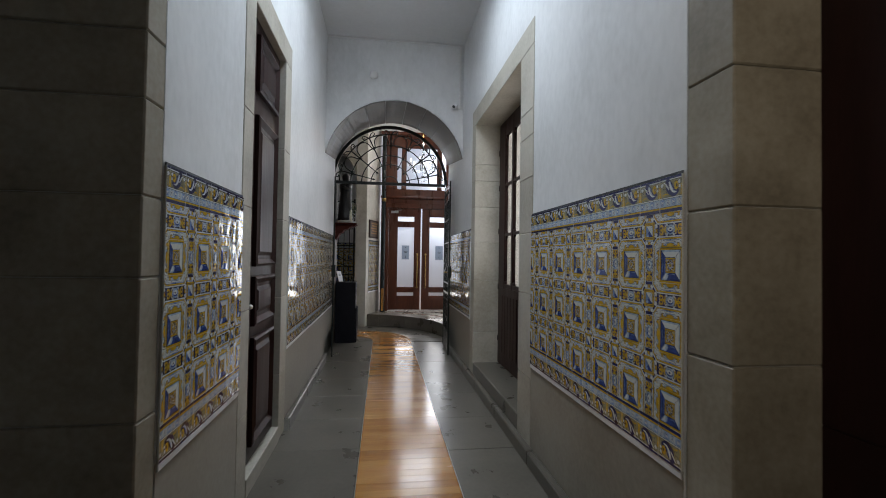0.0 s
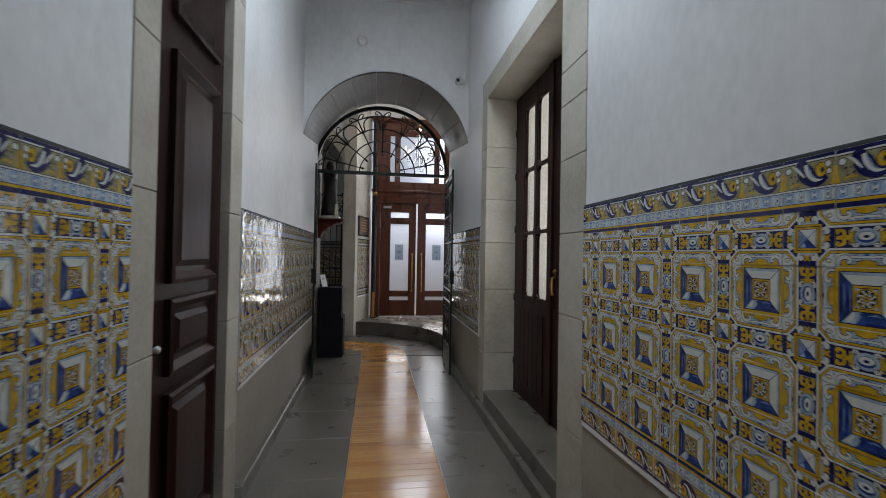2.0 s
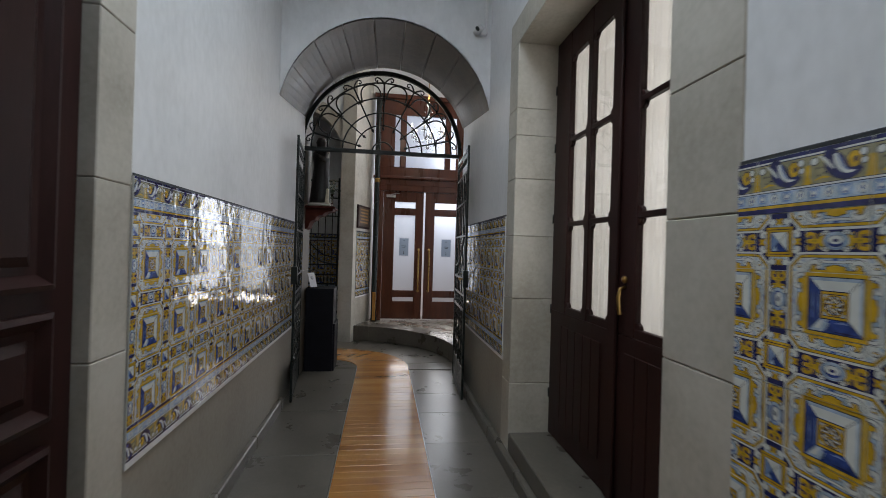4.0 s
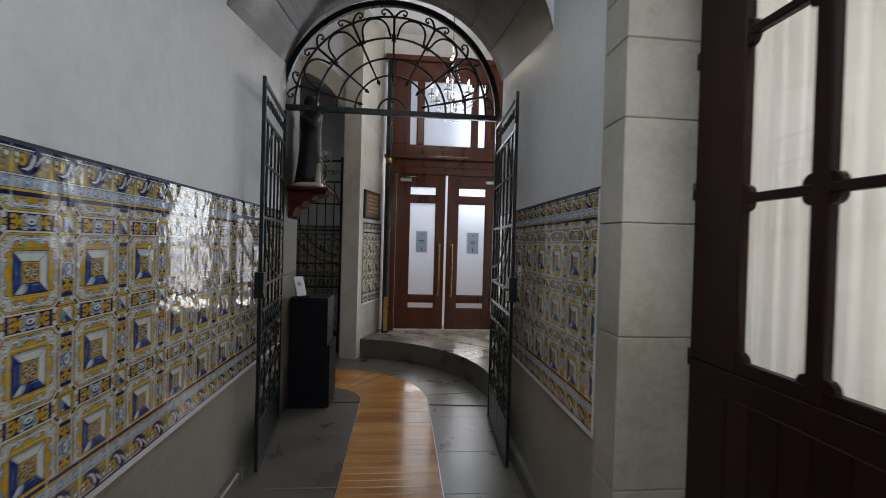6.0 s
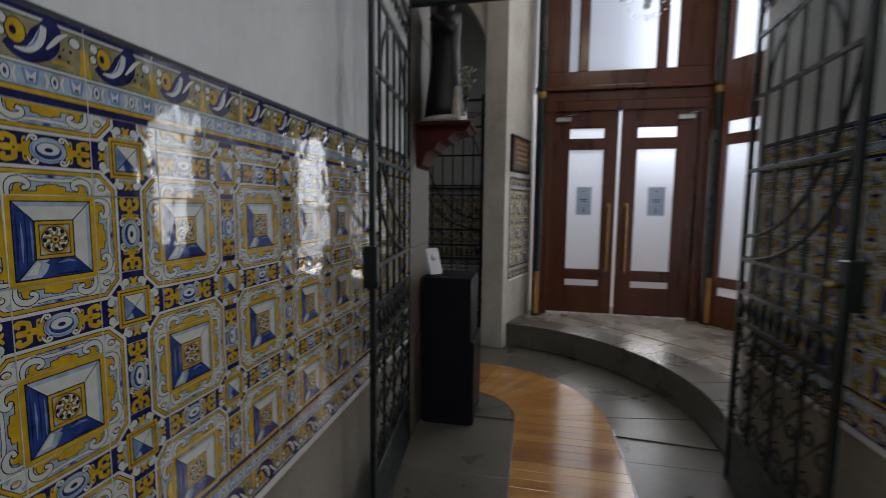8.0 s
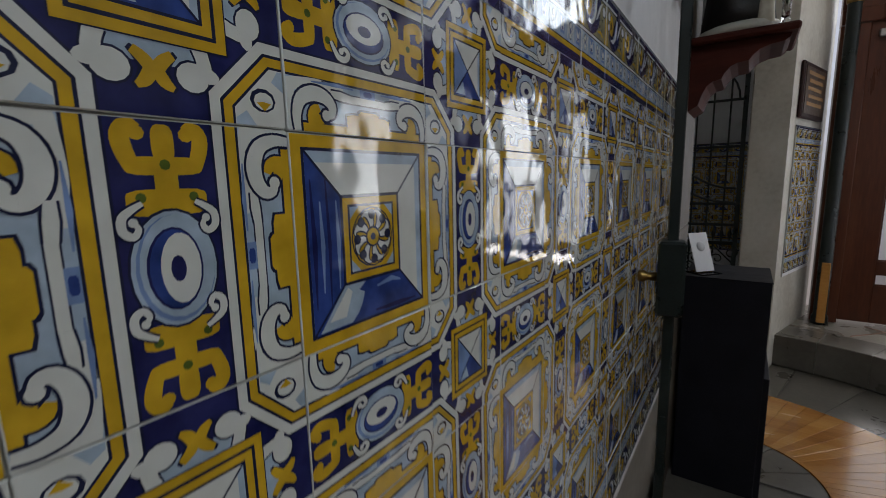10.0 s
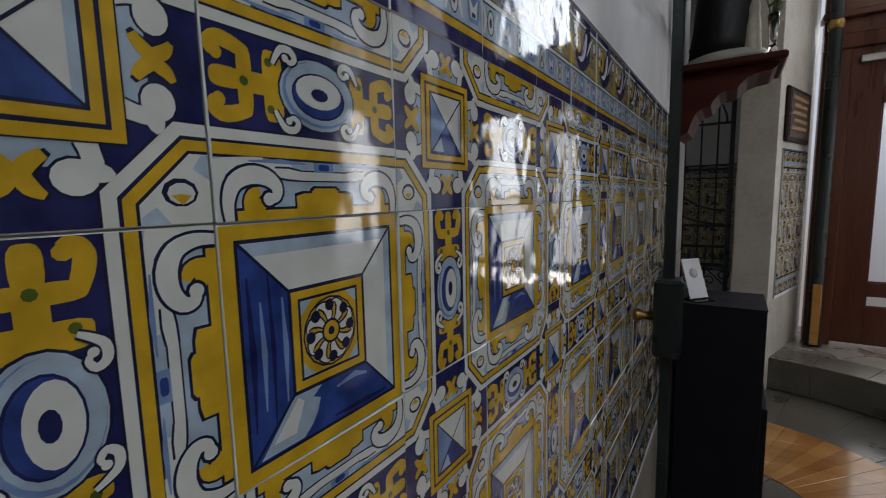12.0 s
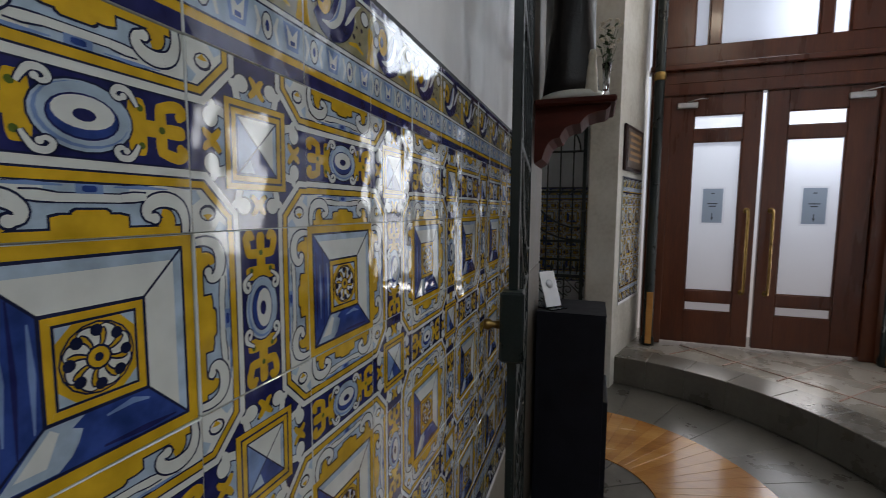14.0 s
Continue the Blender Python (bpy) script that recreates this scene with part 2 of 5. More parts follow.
NOTICE_PALE = surface("pale_grey_print", [(0.3, (0.42, 0.42, 0.44)), (0.7, (0.5, 0.5, 0.52))], 8, 80, (0.5, 0.7), 0.0)
IVORY = surface("ivory", [(0.3, (0.50, 0.44, 0.33)), (0.7, (0.64, 0.58, 0.46))], 16, 90, (0.4, 0.6), 0.1)
LEAF = surface("leaf_green", [(0.3, (0.03, 0.06, 0.025)), (0.7, (0.07, 0.11, 0.05))], 16, 90, (0.5, 0.7), 0.1)
PLAQUE = surface("dark_bronze_plate", [(0.3, (0.045, 0.03, 0.02)), (0.7, (0.09, 0.06, 0.04))], 16, 90, (0.3, 0.5), 0.1)
GILT = surface("dull_gilt", [(0.3, (0.26, 0.14, 0.05)), (0.7, (0.36, 0.21, 0.09))], 16, 90, (0.4, 0.6), 0.1)


def crystal():
    m, t, b = shader("cut_crystal", 0.03)
    b.inputs["Base Color"].default_value = (0.9, 0.93, 0.95, 1)
    b.inputs["Transmission Weight"].default_value = 0.75
    b.inputs["Specular IOR Level"].default_value = 0.8
    return m


def bulb_glow():
    m, t, b = shader("bulb_glow", 0.3)
    b.inputs["Emission Color"].default_value = (1.0, 0.86, 0.66, 1)
    b.inputs["Emission Strength"].default_value = 12.0
    return m


CRYSTAL, BULB = crystal(), bulb_glow()


# ---------------------------------------------------------------- mesh helpers
def part(name, bm, material, parent=None, label="", smooth=False):
    me = bpy.data.meshes.new(name)
    bm.normal_update()
    bm.to_mesh(me)
    bm.free()
    for m in (material if isinstance(material, (list, tuple)) else [material]):
        me.materials.append(m)
    if smooth:
        me.polygons.foreach_set("use_smooth", [True] * len(me.polygons))
    o = new(name, me)
    if parent is not None:
        o.parent = parent
    if label:
        o["label"] = label
    return o


def thing(name, label, category, group="", at=(0, 0, 0), rz=0.0):
    o = new(name)
    o.empty_display_size = 0.1
    o.matrix_world = pose(*at, 0, 0, rz)
    return tagged(o, label, category, group)


def setting(name, bm, material, label, category, smooth=False):
    return tagged(part(name, bm, material, None, "", smooth), label, category, "", "structure")


def box(x0, x1, y0, y1, z0, z1, bevel=0.0, bm=None, seg=1):
    """A box, with bevelled edges if asked."""
    out = bm or bmesh.new()
    b = bmesh.new()
    bmesh.ops.create_cube(b, size=1)
    for v in b.verts:
        v.co = (x0 + (v.co.x + .5) * (x1 - x0), y0 + (v.co.y + .5) * (y1 - y0), z0 + (v.co.z + .5) * (z1 - z0))
    if bevel:
        bmesh.ops.bevel(b, geom=b.edges[:], offset=bevel, segments=seg, affect="EDGES", profile=0.5)
    merge(out, b)
    return out


def merge(out, b, m=None):
    if m is not None:
        b.transform(m)
    vm = [out.verts.new(v.co) for v in b.verts]
    b.verts.index_update()
    for f in b.faces:
        try:
            g = out.faces.new([vm[v.index] for v in f.verts])
            g.material_index, g.smooth = f.material_index, f.smooth
        except ValueError:
            pass
    b.free()
    return out


def prism(pts, depth, m=None, bm=None, bevel=0.0):
    """Extrudes an outline in x-y by depth along z, then moves it by m."""
    out = bm or bmesh.new()
    b = bmesh.new()
    f = b.faces.new([b.verts.new((x, y, 0)) for x, y in pts])
    r = bmesh.ops.extrude_face_region(b, geom=[f])
    bmesh.ops.translate(b, verts=[v for v in r["geom"] if isinstance(v, bmesh.types.BMVert)], vec=(0, 0, depth))
    bmesh.ops.recalc_face_normals(b, faces=b.faces[:])
    if bevel:
        bmesh.ops.bevel(b, geom=[e for e in b.edges if abs(e.verts[0].co.z - e.verts[1].co.z) < 1e-6], offset=bevel, segments=1, affect="EDGES")
    merge(out, b, m)
    return out


def tube(points, radius, bm=None, sides=6, cap=True, squash=1.0):
    """A round bar along a line of points; radius may be a list."""
    out = bm or bmesh.new()
    pts = [Vector(p) for p in points]
    rings = []
    up = None
    for i, p in enumerate(pts):
        d = (pts[min(i + 1, len(pts) - 1)] - pts[max(i - 1, 0)]).normalized()
        if up is None:
            up = d.orthogonal().normalized()
        up = (up - d * up.dot(d)).normalized()
        side = d.cross(up)
        r = radius[i] if isinstance(radius, (list, tuple)) else radius
        rings.append([out.verts.new(p + (up * math.cos(a) + side * math.sin(a) * squash) * r) for a in [2 * math.pi * k / sides for k in range(sides)]])
    for a, b in zip(rings, rings[1:]):
        for k in range(sides):
            f = out.faces.new((a[k], a[(k + 1) % sides], b[(k + 1) % sides], b[k]))
            f.smooth = True
    if cap:
        out.faces.new(rings[0][::-1])
        out.faces.new(rings[-1])
    return out


def lathe(profile, bm=None, sides=16, m=None):
    """Turns a profile of (radius, height) about z."""
    out = bm or bmesh.new()
    b = bmesh.new()
    rings = [[b.verts.new((r * math.cos(2 * math.pi * k / sides), r * math.sin(2 * math.pi * k / sides), z)) for k in range(sides)] for r, z in profile]
    for a, c in zip(rings, rings[1:]):
        for k in range(sides):
            f = b.faces.new((a[k], a[(k + 1) % sides], c[(k + 1) % sides], c[k]))
            f.smooth = True
    b.faces.new(rings[0][::-1])
    b.faces.new(rings[-1])
    return merge(out, b, m)


def loft(rings, bm=None, closed=False, caps=False):
    out = bm or bmesh.new()
    vs = [[out.verts.new(p) for p in r] for r in rings]
    for a, c in zip(vs, vs[1:]):
        n = len(a)
        for k in range(n if closed else n - 1):
            out.faces.new((a[k], a[(k + 1) % n], c[(k + 1) % n], c[k]))
    if caps:
        out.faces.new(vs[0][::-1])
        out.faces.new(vs[-1])
    return out


def spiral(cx, cz, r0, r1, a0, a1, n=12):
    return [(cx + (r0 + (r1 - r0) * i / n) * math.cos(a0 + (a1 - a0) * i / n), cz + (r0 + (r1 - r0) * i / n) * math.sin(a0 + (a1 - a0) * i / n)) for i in range(n + 1)]
# ---------------------------------------------------------------- plan, in metres
XL, XR = -0.95, 1.05           # corridor walls
Y_IN_L, Y_IN_R = 2.98, 2.62    # where the corridor begins
Y_END, Y_GATE, Y_VEST = 7.75, 9.12, 9.28
Z_CEIL, Z_VEST = 4.74, 4.95
PLAT = 0.26                    # raised platform before the street doors
Y_DOOR = 12.01
TURN_X, TURN_Y = -0.70, 9.58   # centre of the curved step and of the plank path
R_IN, R_OUT, R_STEP = 0.44, 1.14, 1.8

setting("floor", box(-3.2, 3.2, -2.0, 13.0, -0.25, -0.012), FLOOR_STONE, "worn dark grey stone floor of the corridor", "floor")


def wall(name, boxes, label, material=PLASTER):
    bm = bmesh.new()
    for b in boxes:
        box(*b, bm=bm)
    return setting(name, bm, material, label, "wall")


def side_wall(name, x0, x1, spans, top, label):
    """A wall along y: lower drab plaster to the dado's top, white paint above; spans: (y0, y1, z0)."""
    bm = bmesh.new()
    for y0, y1, z0 in spans:
        box(x0, x1, y0, y1, z0, top, bm=bm)
    return setting(name, bm, PLASTER, label, "wall")


side_wall("wall_west", -1.4, XL, [(Y_IN_L + 0.14, 4.07, 0), (5.38, 9.12, 0), (4.07, 5.38, 3.40)], Z_CEIL, "white plastered corridor wall above a tiled dado")
side_wall("wall_east", XR, 1.5, [(Y_IN_R + 0.23, 4.60, 0), (6.99, 9.16, 0), (4.60, 6.99, 3.47)], Z_CEIL, "white plastered corridor wall with a deep doorway")
pier = setting("pier_west", box(-1.4, XL - 0.004, 9.12, 9.64, 0, Z_CEIL), GROUT, "dark stone pier behind the gate", "pier")
z = 0.0
for h in (0.7, 0.62, 0.75, 0.68, 0.72, 0.66, 0.61):
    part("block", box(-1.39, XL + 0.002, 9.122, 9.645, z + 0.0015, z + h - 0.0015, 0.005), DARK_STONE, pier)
    z += h
# ceiling with an added, unseen opening and shaft for the overhead fill lamp
bm = bmesh.new()
for b in ((-1.4, 1.5, 2.3, 3.95, Z_CEIL, Z_CEIL + 0.12), (-1.4, 1.5, 5.75, Y_END + 0.4, Z_CEIL, Z_CEIL + 0.12), (-1.4, -0.45, 3.95, 5.75, Z_CEIL, Z_CEIL + 0.12), (0.55, 1.5, 3.95, 5.75, Z_CEIL, Z_CEIL + 0.12),
          (-0.5, -0.45, 3.9, 5.8, Z_CEIL + 0.12, 5.35), (0.55, 0.6, 3.9, 5.8, Z_CEIL + 0.12, 5.35), (-0.45, 0.55, 3.9, 3.95, Z_CEIL + 0.12, 5.35), (-0.45, 0.55, 5.75, 5.8, Z_CEIL + 0.12, 5.35)):
    box(*b, bm=bm)
setting("ceiling", bm, CEILING, "plain white plastered corridor ceiling", "ceiling")
# drab lower coat under the tiles
for name, x0, x1, y0, y1 in (("trim_lower_west", XL, XL + 0.003, 3.12, 4.07), ("trim_lower_west", XL, XL + 0.003, 5.38, 9.1), ("trim_lower_east", XR - 0.003, XR, 2.86, 4.60), ("trim_lower_east", XR - 0.003, XR, 6.99, 9.1)):
    setting(name, box(x0, x1, y0, y1, 0.0, 0.745), LOWER_PLASTER, "drab grey-beige painted plaster under the tiles", "wall")


# end wall with its stone barrel arch
def arc(half, spring, apex, n=28):
    rise = apex - spring
    r = (half * half + rise * rise) / (2 * rise)
    c = apex - r
    a = math.asin(half / r)
    return [(r * math.sin(-a + 2 * a * i / n), c + r * math.cos(-a + 2 * a * i / n)) for i in range(n + 1)]


MX = (XL + XR) / 2
OUT = [(MX + x, Y_END, z) for x, z in arc(1.0, 3.03, 3.84)]
INN = [(MX + x, Y_GATE - 0.03, z) for x, z in arc(0.995, 3.22, 3.95)]
END = [(MX + x, 9.19, z) for x, z in arc(0.995, 3.22, 3.95)]
bm = bmesh.new()
top = [(x, y, Z_CEIL) for x, y, z in OUT]
loft([top, OUT], bm)
loft([[(x, y + 0.3, z) for x, y, z in top], top], bm)
setting("wall_north", bm, PLASTER, "white plastered end wall above the arch", "wall")
arch = setting("arch", loft([[(x, y + 0.01, z + 0.02) for x, y, z in OUT], [(x, y, z + 0.02) for x, y, z in INN], [(x, y, z + 0.02) for x, y, z in END]]), GROUT, "dark stone barrel arch at the corridor's end", "arch")


def between(f, a):
    """The point of a ring at the fraction f."""
    k = f * (len(a) - 1)
    i = min(int(k), len(a) - 2)
    return Vector(a[i]).lerp(Vector(a[i + 1]), k - i)


# voussoirs of the arch, each its own block
NV = 9
for i in range(NV):
    f0, f1 = i / NV + 0.0015, (i + 1) / NV - 0.0015
    fs = [f0 + (f1 - f0) * k / 4 for k in range(5)]
    for ra, rb, e0, e1 in ((OUT, INN, 0.0, 0.0), (INN, END, 0.004, 0.0)):
        bm = bmesh.new()
        rings = []
        for r, dy in ((ra, e0), (rb, -e1)):
            low = [between(f, r) + Vector((0, dy, -0.001)) for f in fs]
            rings.append(low + [p + Vector((0, 0, 0.016)) for p in low[::-1]])
        loft(rings, bm, closed=True, caps=True)
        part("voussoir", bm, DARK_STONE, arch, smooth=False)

# vestibule shell
wall("wall_vestibule", [(-3.0, -1.4, Y_VEST, Y_VEST + 0.2, 0, Z_VEST), (1.5, 2.9, 8.98, 9.18, 0, Z_VEST), (1.05, 1.5, 8.98, 9.158, Z_CEIL + 0.002, Z_VEST), (-3.2, -3.0, 9.2, 13.0, 0, Z_VEST), (2.83, 3.0, 9.1, 10.55, 0, Z_VEST),
                        (-3.2, -0.4, 12.7, 12.9, 0, Z_VEST), (-0.48, -0.22, 12.13, 12.7, 0, Z_VEST)], "white plastered vestibule wall")
bm = bmesh.new()
loft([END, [(x, y, Z_VEST) for x, y, z in END]], bm)
setting("wall_over_arch", bm, PLASTER, "white plaster over the vestibule side of the arch", "wall")
setting("ceiling_vestibule", box(-3.2, 3.2, 8.95, 13.0, Z_VEST, Z_VEST + 0.1), CEILING, "white vestibule ceiling", "ceiling")

# wall with the side arch
AX, AZ, AR, JW = -1.46, 3.28, 0.74, 0.22
Y_SIDE = 11.36
n = 20
inner = [(AX + AR * math.cos(math.pi * i / n), AZ + AR * math.sin(math.pi * i / n)) for i in range(n + 1)]
outer = [(AX + (AR + JW) * math.cos(math.pi * i / n), AZ + (AR + JW) * math.sin(math.pi * i / n)) for i in range(n + 1)]
bm = bmesh.new()
loft([[(x, Y_SIDE, z) for x, z in outer], [(x, Y_SIDE, Z_VEST) for x, z in outer]], bm)
box(-3.0, AX - AR - JW, Y_SIDE, Y_SIDE + 0.3, 0, Z_VEST, bm=bm)
box(AX + AR + JW, -0.45, Y_SIDE, Y_SIDE + 0.3, 0, Z_VEST, bm=bm)
setting("wall_side_arch", bm, PLASTER, "white vestibule wall with a stone side arch", "wall")
side = setting("side_arch", loft([[(x, Y_SIDE + 0.3, z) for x, z in inner], [(x, Y_SIDE - 0.01, z) for x, z in inner], [(x, Y_SIDE - 0.01, z) for x, z in outer]]), STONE, "pale stone surround of the side arch", "arch", smooth=False)
for x0, x1 in ((AX + AR, AX + AR + JW), (AX - AR - JW, AX - AR)):
    z = 0.0
    for h in (0.62, 0.55, 0.6, 0.5, 0.58, 0.43):
        part("block", box(x0, x1, Y_SIDE - 0.012, Y_SIDE + 0.3, z + 0.002, z + h - 0.002, 0.004), STONE, side)
        z += h

# oblique white wall with the plaque
P0, P1 = Vector((-0.455, 11.29, 0)), Vector((-0.175, 12.16, 0))
d = (P1 - P0).normalized()
nrm = Vector((d.y, -d.x, 0))
OBL = Matrix(((d.x, 0, nrm.x, P0.x), (d.y, 0, nrm.y, P0.y), (0, 1, 0, 0), (0, 0, 0, 1)))   # along the wall, up, out of it
setting("wall_oblique", prism([(-0.06, 0.0), (0.92, 0.0), (0.92, Z_VEST), (-0.06, Z_VEST)], 0.25, OBL @ pose(0, 0, -0.25)), CREAM_PLASTER, "narrow oblique cream wall beside the street doors", "wall")

# entry room behind the walker; its high opening is added for the fill lamp
wall("wall_entry", [(-2.6, -2.4, -1.4, Y_IN_L, 0, Z_CEIL), (-2.6, -0.92, -1.5, -1.3, 0, Z_CEIL), (0.22, 1.7, -1.5, -1.3, 0, Z_CEIL), (-0.92, 0.22, -1.5, -1.3, 0, 2.25), (-0.92, 0.22, -1.5, -1.3, 3.95, Z_CEIL), (-1.1, 0.4, -1.62, -1.5, 2.0, 4.2), (1.5, 1.7, -1.4, 1.25, 0, Z_CEIL), (1.5, 1.7, 1.25, 2.63, 3.1, Z_CEIL)], "white entry room wall, kept pale to bounce light", PLASTER)
setting("ceiling_entry", box(-2.6, 1.7, -1.5, 2.3, Z_CEIL, Z_CEIL + 0.1), CEILING, "white entry room ceiling", "ceiling")
# dressed stone jambs at the corridor's mouth, block by block
jw = setting("jamb_west", box(-2.6, XL - 0.01, Y_IN_L + 0.01, Y_IN_L + 0.14, 0, Z_CEIL), GROUT, "dark dressed stone jamb of the entry arch", "jamb")
je = setting("jamb_east", box(XR + 0.01, 1.5, Y_IN_R + 0.01, Y_IN_R + 0.23, 0, Z_CEIL), GROUT, "dressed stone jamb of the entry arch", "jamb")
for ja, levels, spans in ((jw, (0, 0.5, 0.95, 1.46, 1.755, 2.102, 2.346, 2.8, 3.3, 3.8, 4.3, Z_CEIL), ((-2.6, -1.75, Y_IN_L, Y_IN_L + 0.12), (-1.745, XL, Y_IN_L, Y_IN_L + 0.14))),
                          (je, (0, 0.62, 1.2, 1.737, 2.216, 2.75, 3.3, 3.85, 4.35, Z_CEIL), ((XR, 1.5, Y_IN_R, Y_IN_R + 0.23),))):
    for z0, z1 in zip(levels, levels[1:]):
        for x0, x1, y0, y1 in spans:
            part("block", box(x0, x1, y0, y1, z0 + 0.0015, z1 - 0.0015, 0.006), BROWN_STONE, ja)

# platform with a curved nosing
edge = [(TURN_X + R_STEP * math.cos(a), TURN_Y + R_STEP * math.sin(a)) for a in [radians(-8 + 91 * i / 40) for i in range(41)]]
platform = setting("platform", prism([(TURN_X + (x - TURN_X) * 1.012, TURN_Y + (y - TURN_Y) * 1.012) for x, y in edge] + [(-0.42, 12.9), (2.9, 12.9), (2.9, 9.3)], PLAT - 0.02), PLATFORM_STONE, "curved grey stone step and platform before the street doors", "step")
for i in range(9):     # nosing stones
    a0, a1 = radians(-8 + 91 * i / 9 + 0.03), radians(-8 + 91 * (i + 1) / 9 - 0.03)
    bm = bmesh.new()
    k = [a0 + (a1 - a0) * j / 5 for j in range(6)]
    rim = [(TURN_X + (R_STEP + 0.002 * (i % 2)) * math.cos(a), TURN_Y + (R_STEP + 0.002 * (i % 2)) * math.sin(a)) for a in k]
    far = [(TURN_X + (R_STEP + 0.34) * math.cos(a), TURN_Y + (R_STEP + 0.34) * math.sin(a)) for a in k[::-1]]
    far = [(min(max(x, -0.8), 2.5), y) for x, y in far]
    prism(rim + far, PLAT, bm=bm, bevel=0.005)
    part("nosing_stone", bm, FLOOR_STONE, platform)


# ---------------------------------------------------------------- stone door surrounds
def surround(name, x_in, x_out, spans, levels_near, head, label):
    s = setting(name, box(*head, 0.005), STONE, label, "trim")
    for y0, y1 in spans:
        for z0, z1 in zip(levels_near, levels_near[1:]):
            part("block", box(min(x_in, x_out), max(x_in, x_out), y0, y1, z0 + 0.0012, z1 - 0.0012, 0.004), STONE, s)
    return s


surround("surround_west", XL - 0.25, XL + 0.006, ((4.07, 4.265), (5.16, 5.38)), (0, 0.55, 1.2, 1.85, 2.45, 3.2), (XL - 0.25, XL + 0.006, 4.07, 5.38, 3.2, 3.40), "grey limestone surround of the panelled door")
setting("threshold_west", box(XL - 0.25, XL + 0.012, 4.265, 5.16, -0.01, 0.12, 0.006), STONE, "worn stone threshold", "sill")
surround("surround_east", XR - 0.006, 1.46, ((4.60, 4.93), (6.78, 6.99)), (0, 0.62, 1.275, 1.76, 2.204, 2.54, 2.75, 3.26), (XR - 0.006, 1.46, 4.60, 6.99, 3.26, 3.47), "pale limestone surround of the deep doorway")
setting("threshold_east", box(XR - 0.004, 1.46, 4.93, 6.78, -0.01, 0.24, 0.008), FLOOR_STONE, "raised stone threshold of the deep doorway", "sill")
for name, x0, x1, y0, y1 in (("baseboard", XL, XL + 0.05, 5.38, 8.1), ("baseboard", XL, XL + 0.05, 3.12, 4.07), ("baseboard", XR - 0.055, XR, 2.86, 9.1)):
    b = setting(name, box(x0, x1, y0, y0 + 0.002, -0.01, 0.1), GROUT, "low grey stone kerb along the wall's foot", "baseboard")
    y = y0
    while y < y1 - 0.05:
        ln = min(random.uniform(0.7, 1.0), y1 - y)
        part("kerb_stone", box(x0, x1, y + 0.003, y + ln - 0.001, -0.01, 0.105 + random.uniform(-0.004, 0.004), 0.01), FLOOR_STONE, b)
        y += ln


# ---------------------------------------------------------------- panelled door (west)
def raised_panel(y0, y1, z0, z1, x, out):
    """A raised and fielded panel with a heavy bolection moulding, standing out along x."""
    bm = bmesh.new()
    prof = ((0.0, 0.0), (0.0, 0.028), (0.018, 0.036), (0.034, 0.022), (0.05, 0.008), (0.075, 0.006), (0.105, 0.024), (0.11, 0.024))
    loft([[(x + out * h, y0 + i, z0 + i), (x + out * h, y1 - i, z0 + i), (x + out * h, y1 - i, z1 - i), (x + out * h, y0 + i, z1 - i)] for i, h in prof], bm, closed=True)
    i, h = prof[-1]
    bm.faces.new([bm.verts.new(p) for p in ((x + out * h, y0 + i, z0 + i), (x + out * h, y1 - i, z0 + i), (x + out * h, y1 - i, z1 - i), (x + out * h, y0 + i, z1 - i))])
    bmesh.ops.remove_doubles(bm, verts=bm.verts, dist=0.0001)
    bmesh.ops.recalc_face_normals(bm, faces=bm.faces)
    return bm


door_1 = setting("door_1", box(-1.04, -0.995, 4.275, 5.15, 0.125, 3.19, 0.004), DARK_WOOD, "closed dark-stained panelled wooden door", "door")
for z0, z1 in ((0.24, 0.98), (1.06, 1.40), (1.47, 2.52), (2.68, 3.08)):
    part("panel", raised_panel(4.47, 5.02, z0, z1, -0.995, 1), DARK_WOOD, door_1)
knob = part("door_handle", lathe([(0.0, 0), (0.022, 0.0), (0.022, 0.004), (0.007, 0.01), (0.007, 0.03), (0.014, 0.036), (0.017, 0.045), (0.012, 0.054), (0.0, 0.056)], m=pose(-0.995, 4.315, 1.21, 0, 90, 0)), STEEL, door_1, "small bright metal knob")

# ---------------------------------------------------------------- glazed double door (east), with curtains
def notched(y0, y1, z0, z1, c):
    """A rectangle with small hollow corners."""
    pts = []
    for cy, cz, a in ((y1, z1, 270), (y0, z1, 0), (y0, z0, 90), (y1, z0, 180)):
        pts += [(cy + c * math.cos(radians(a - 90 * k / 4)), cz + c * math.sin(radians(a - 90 * k / 4))) for k in range(5)]
    return pts


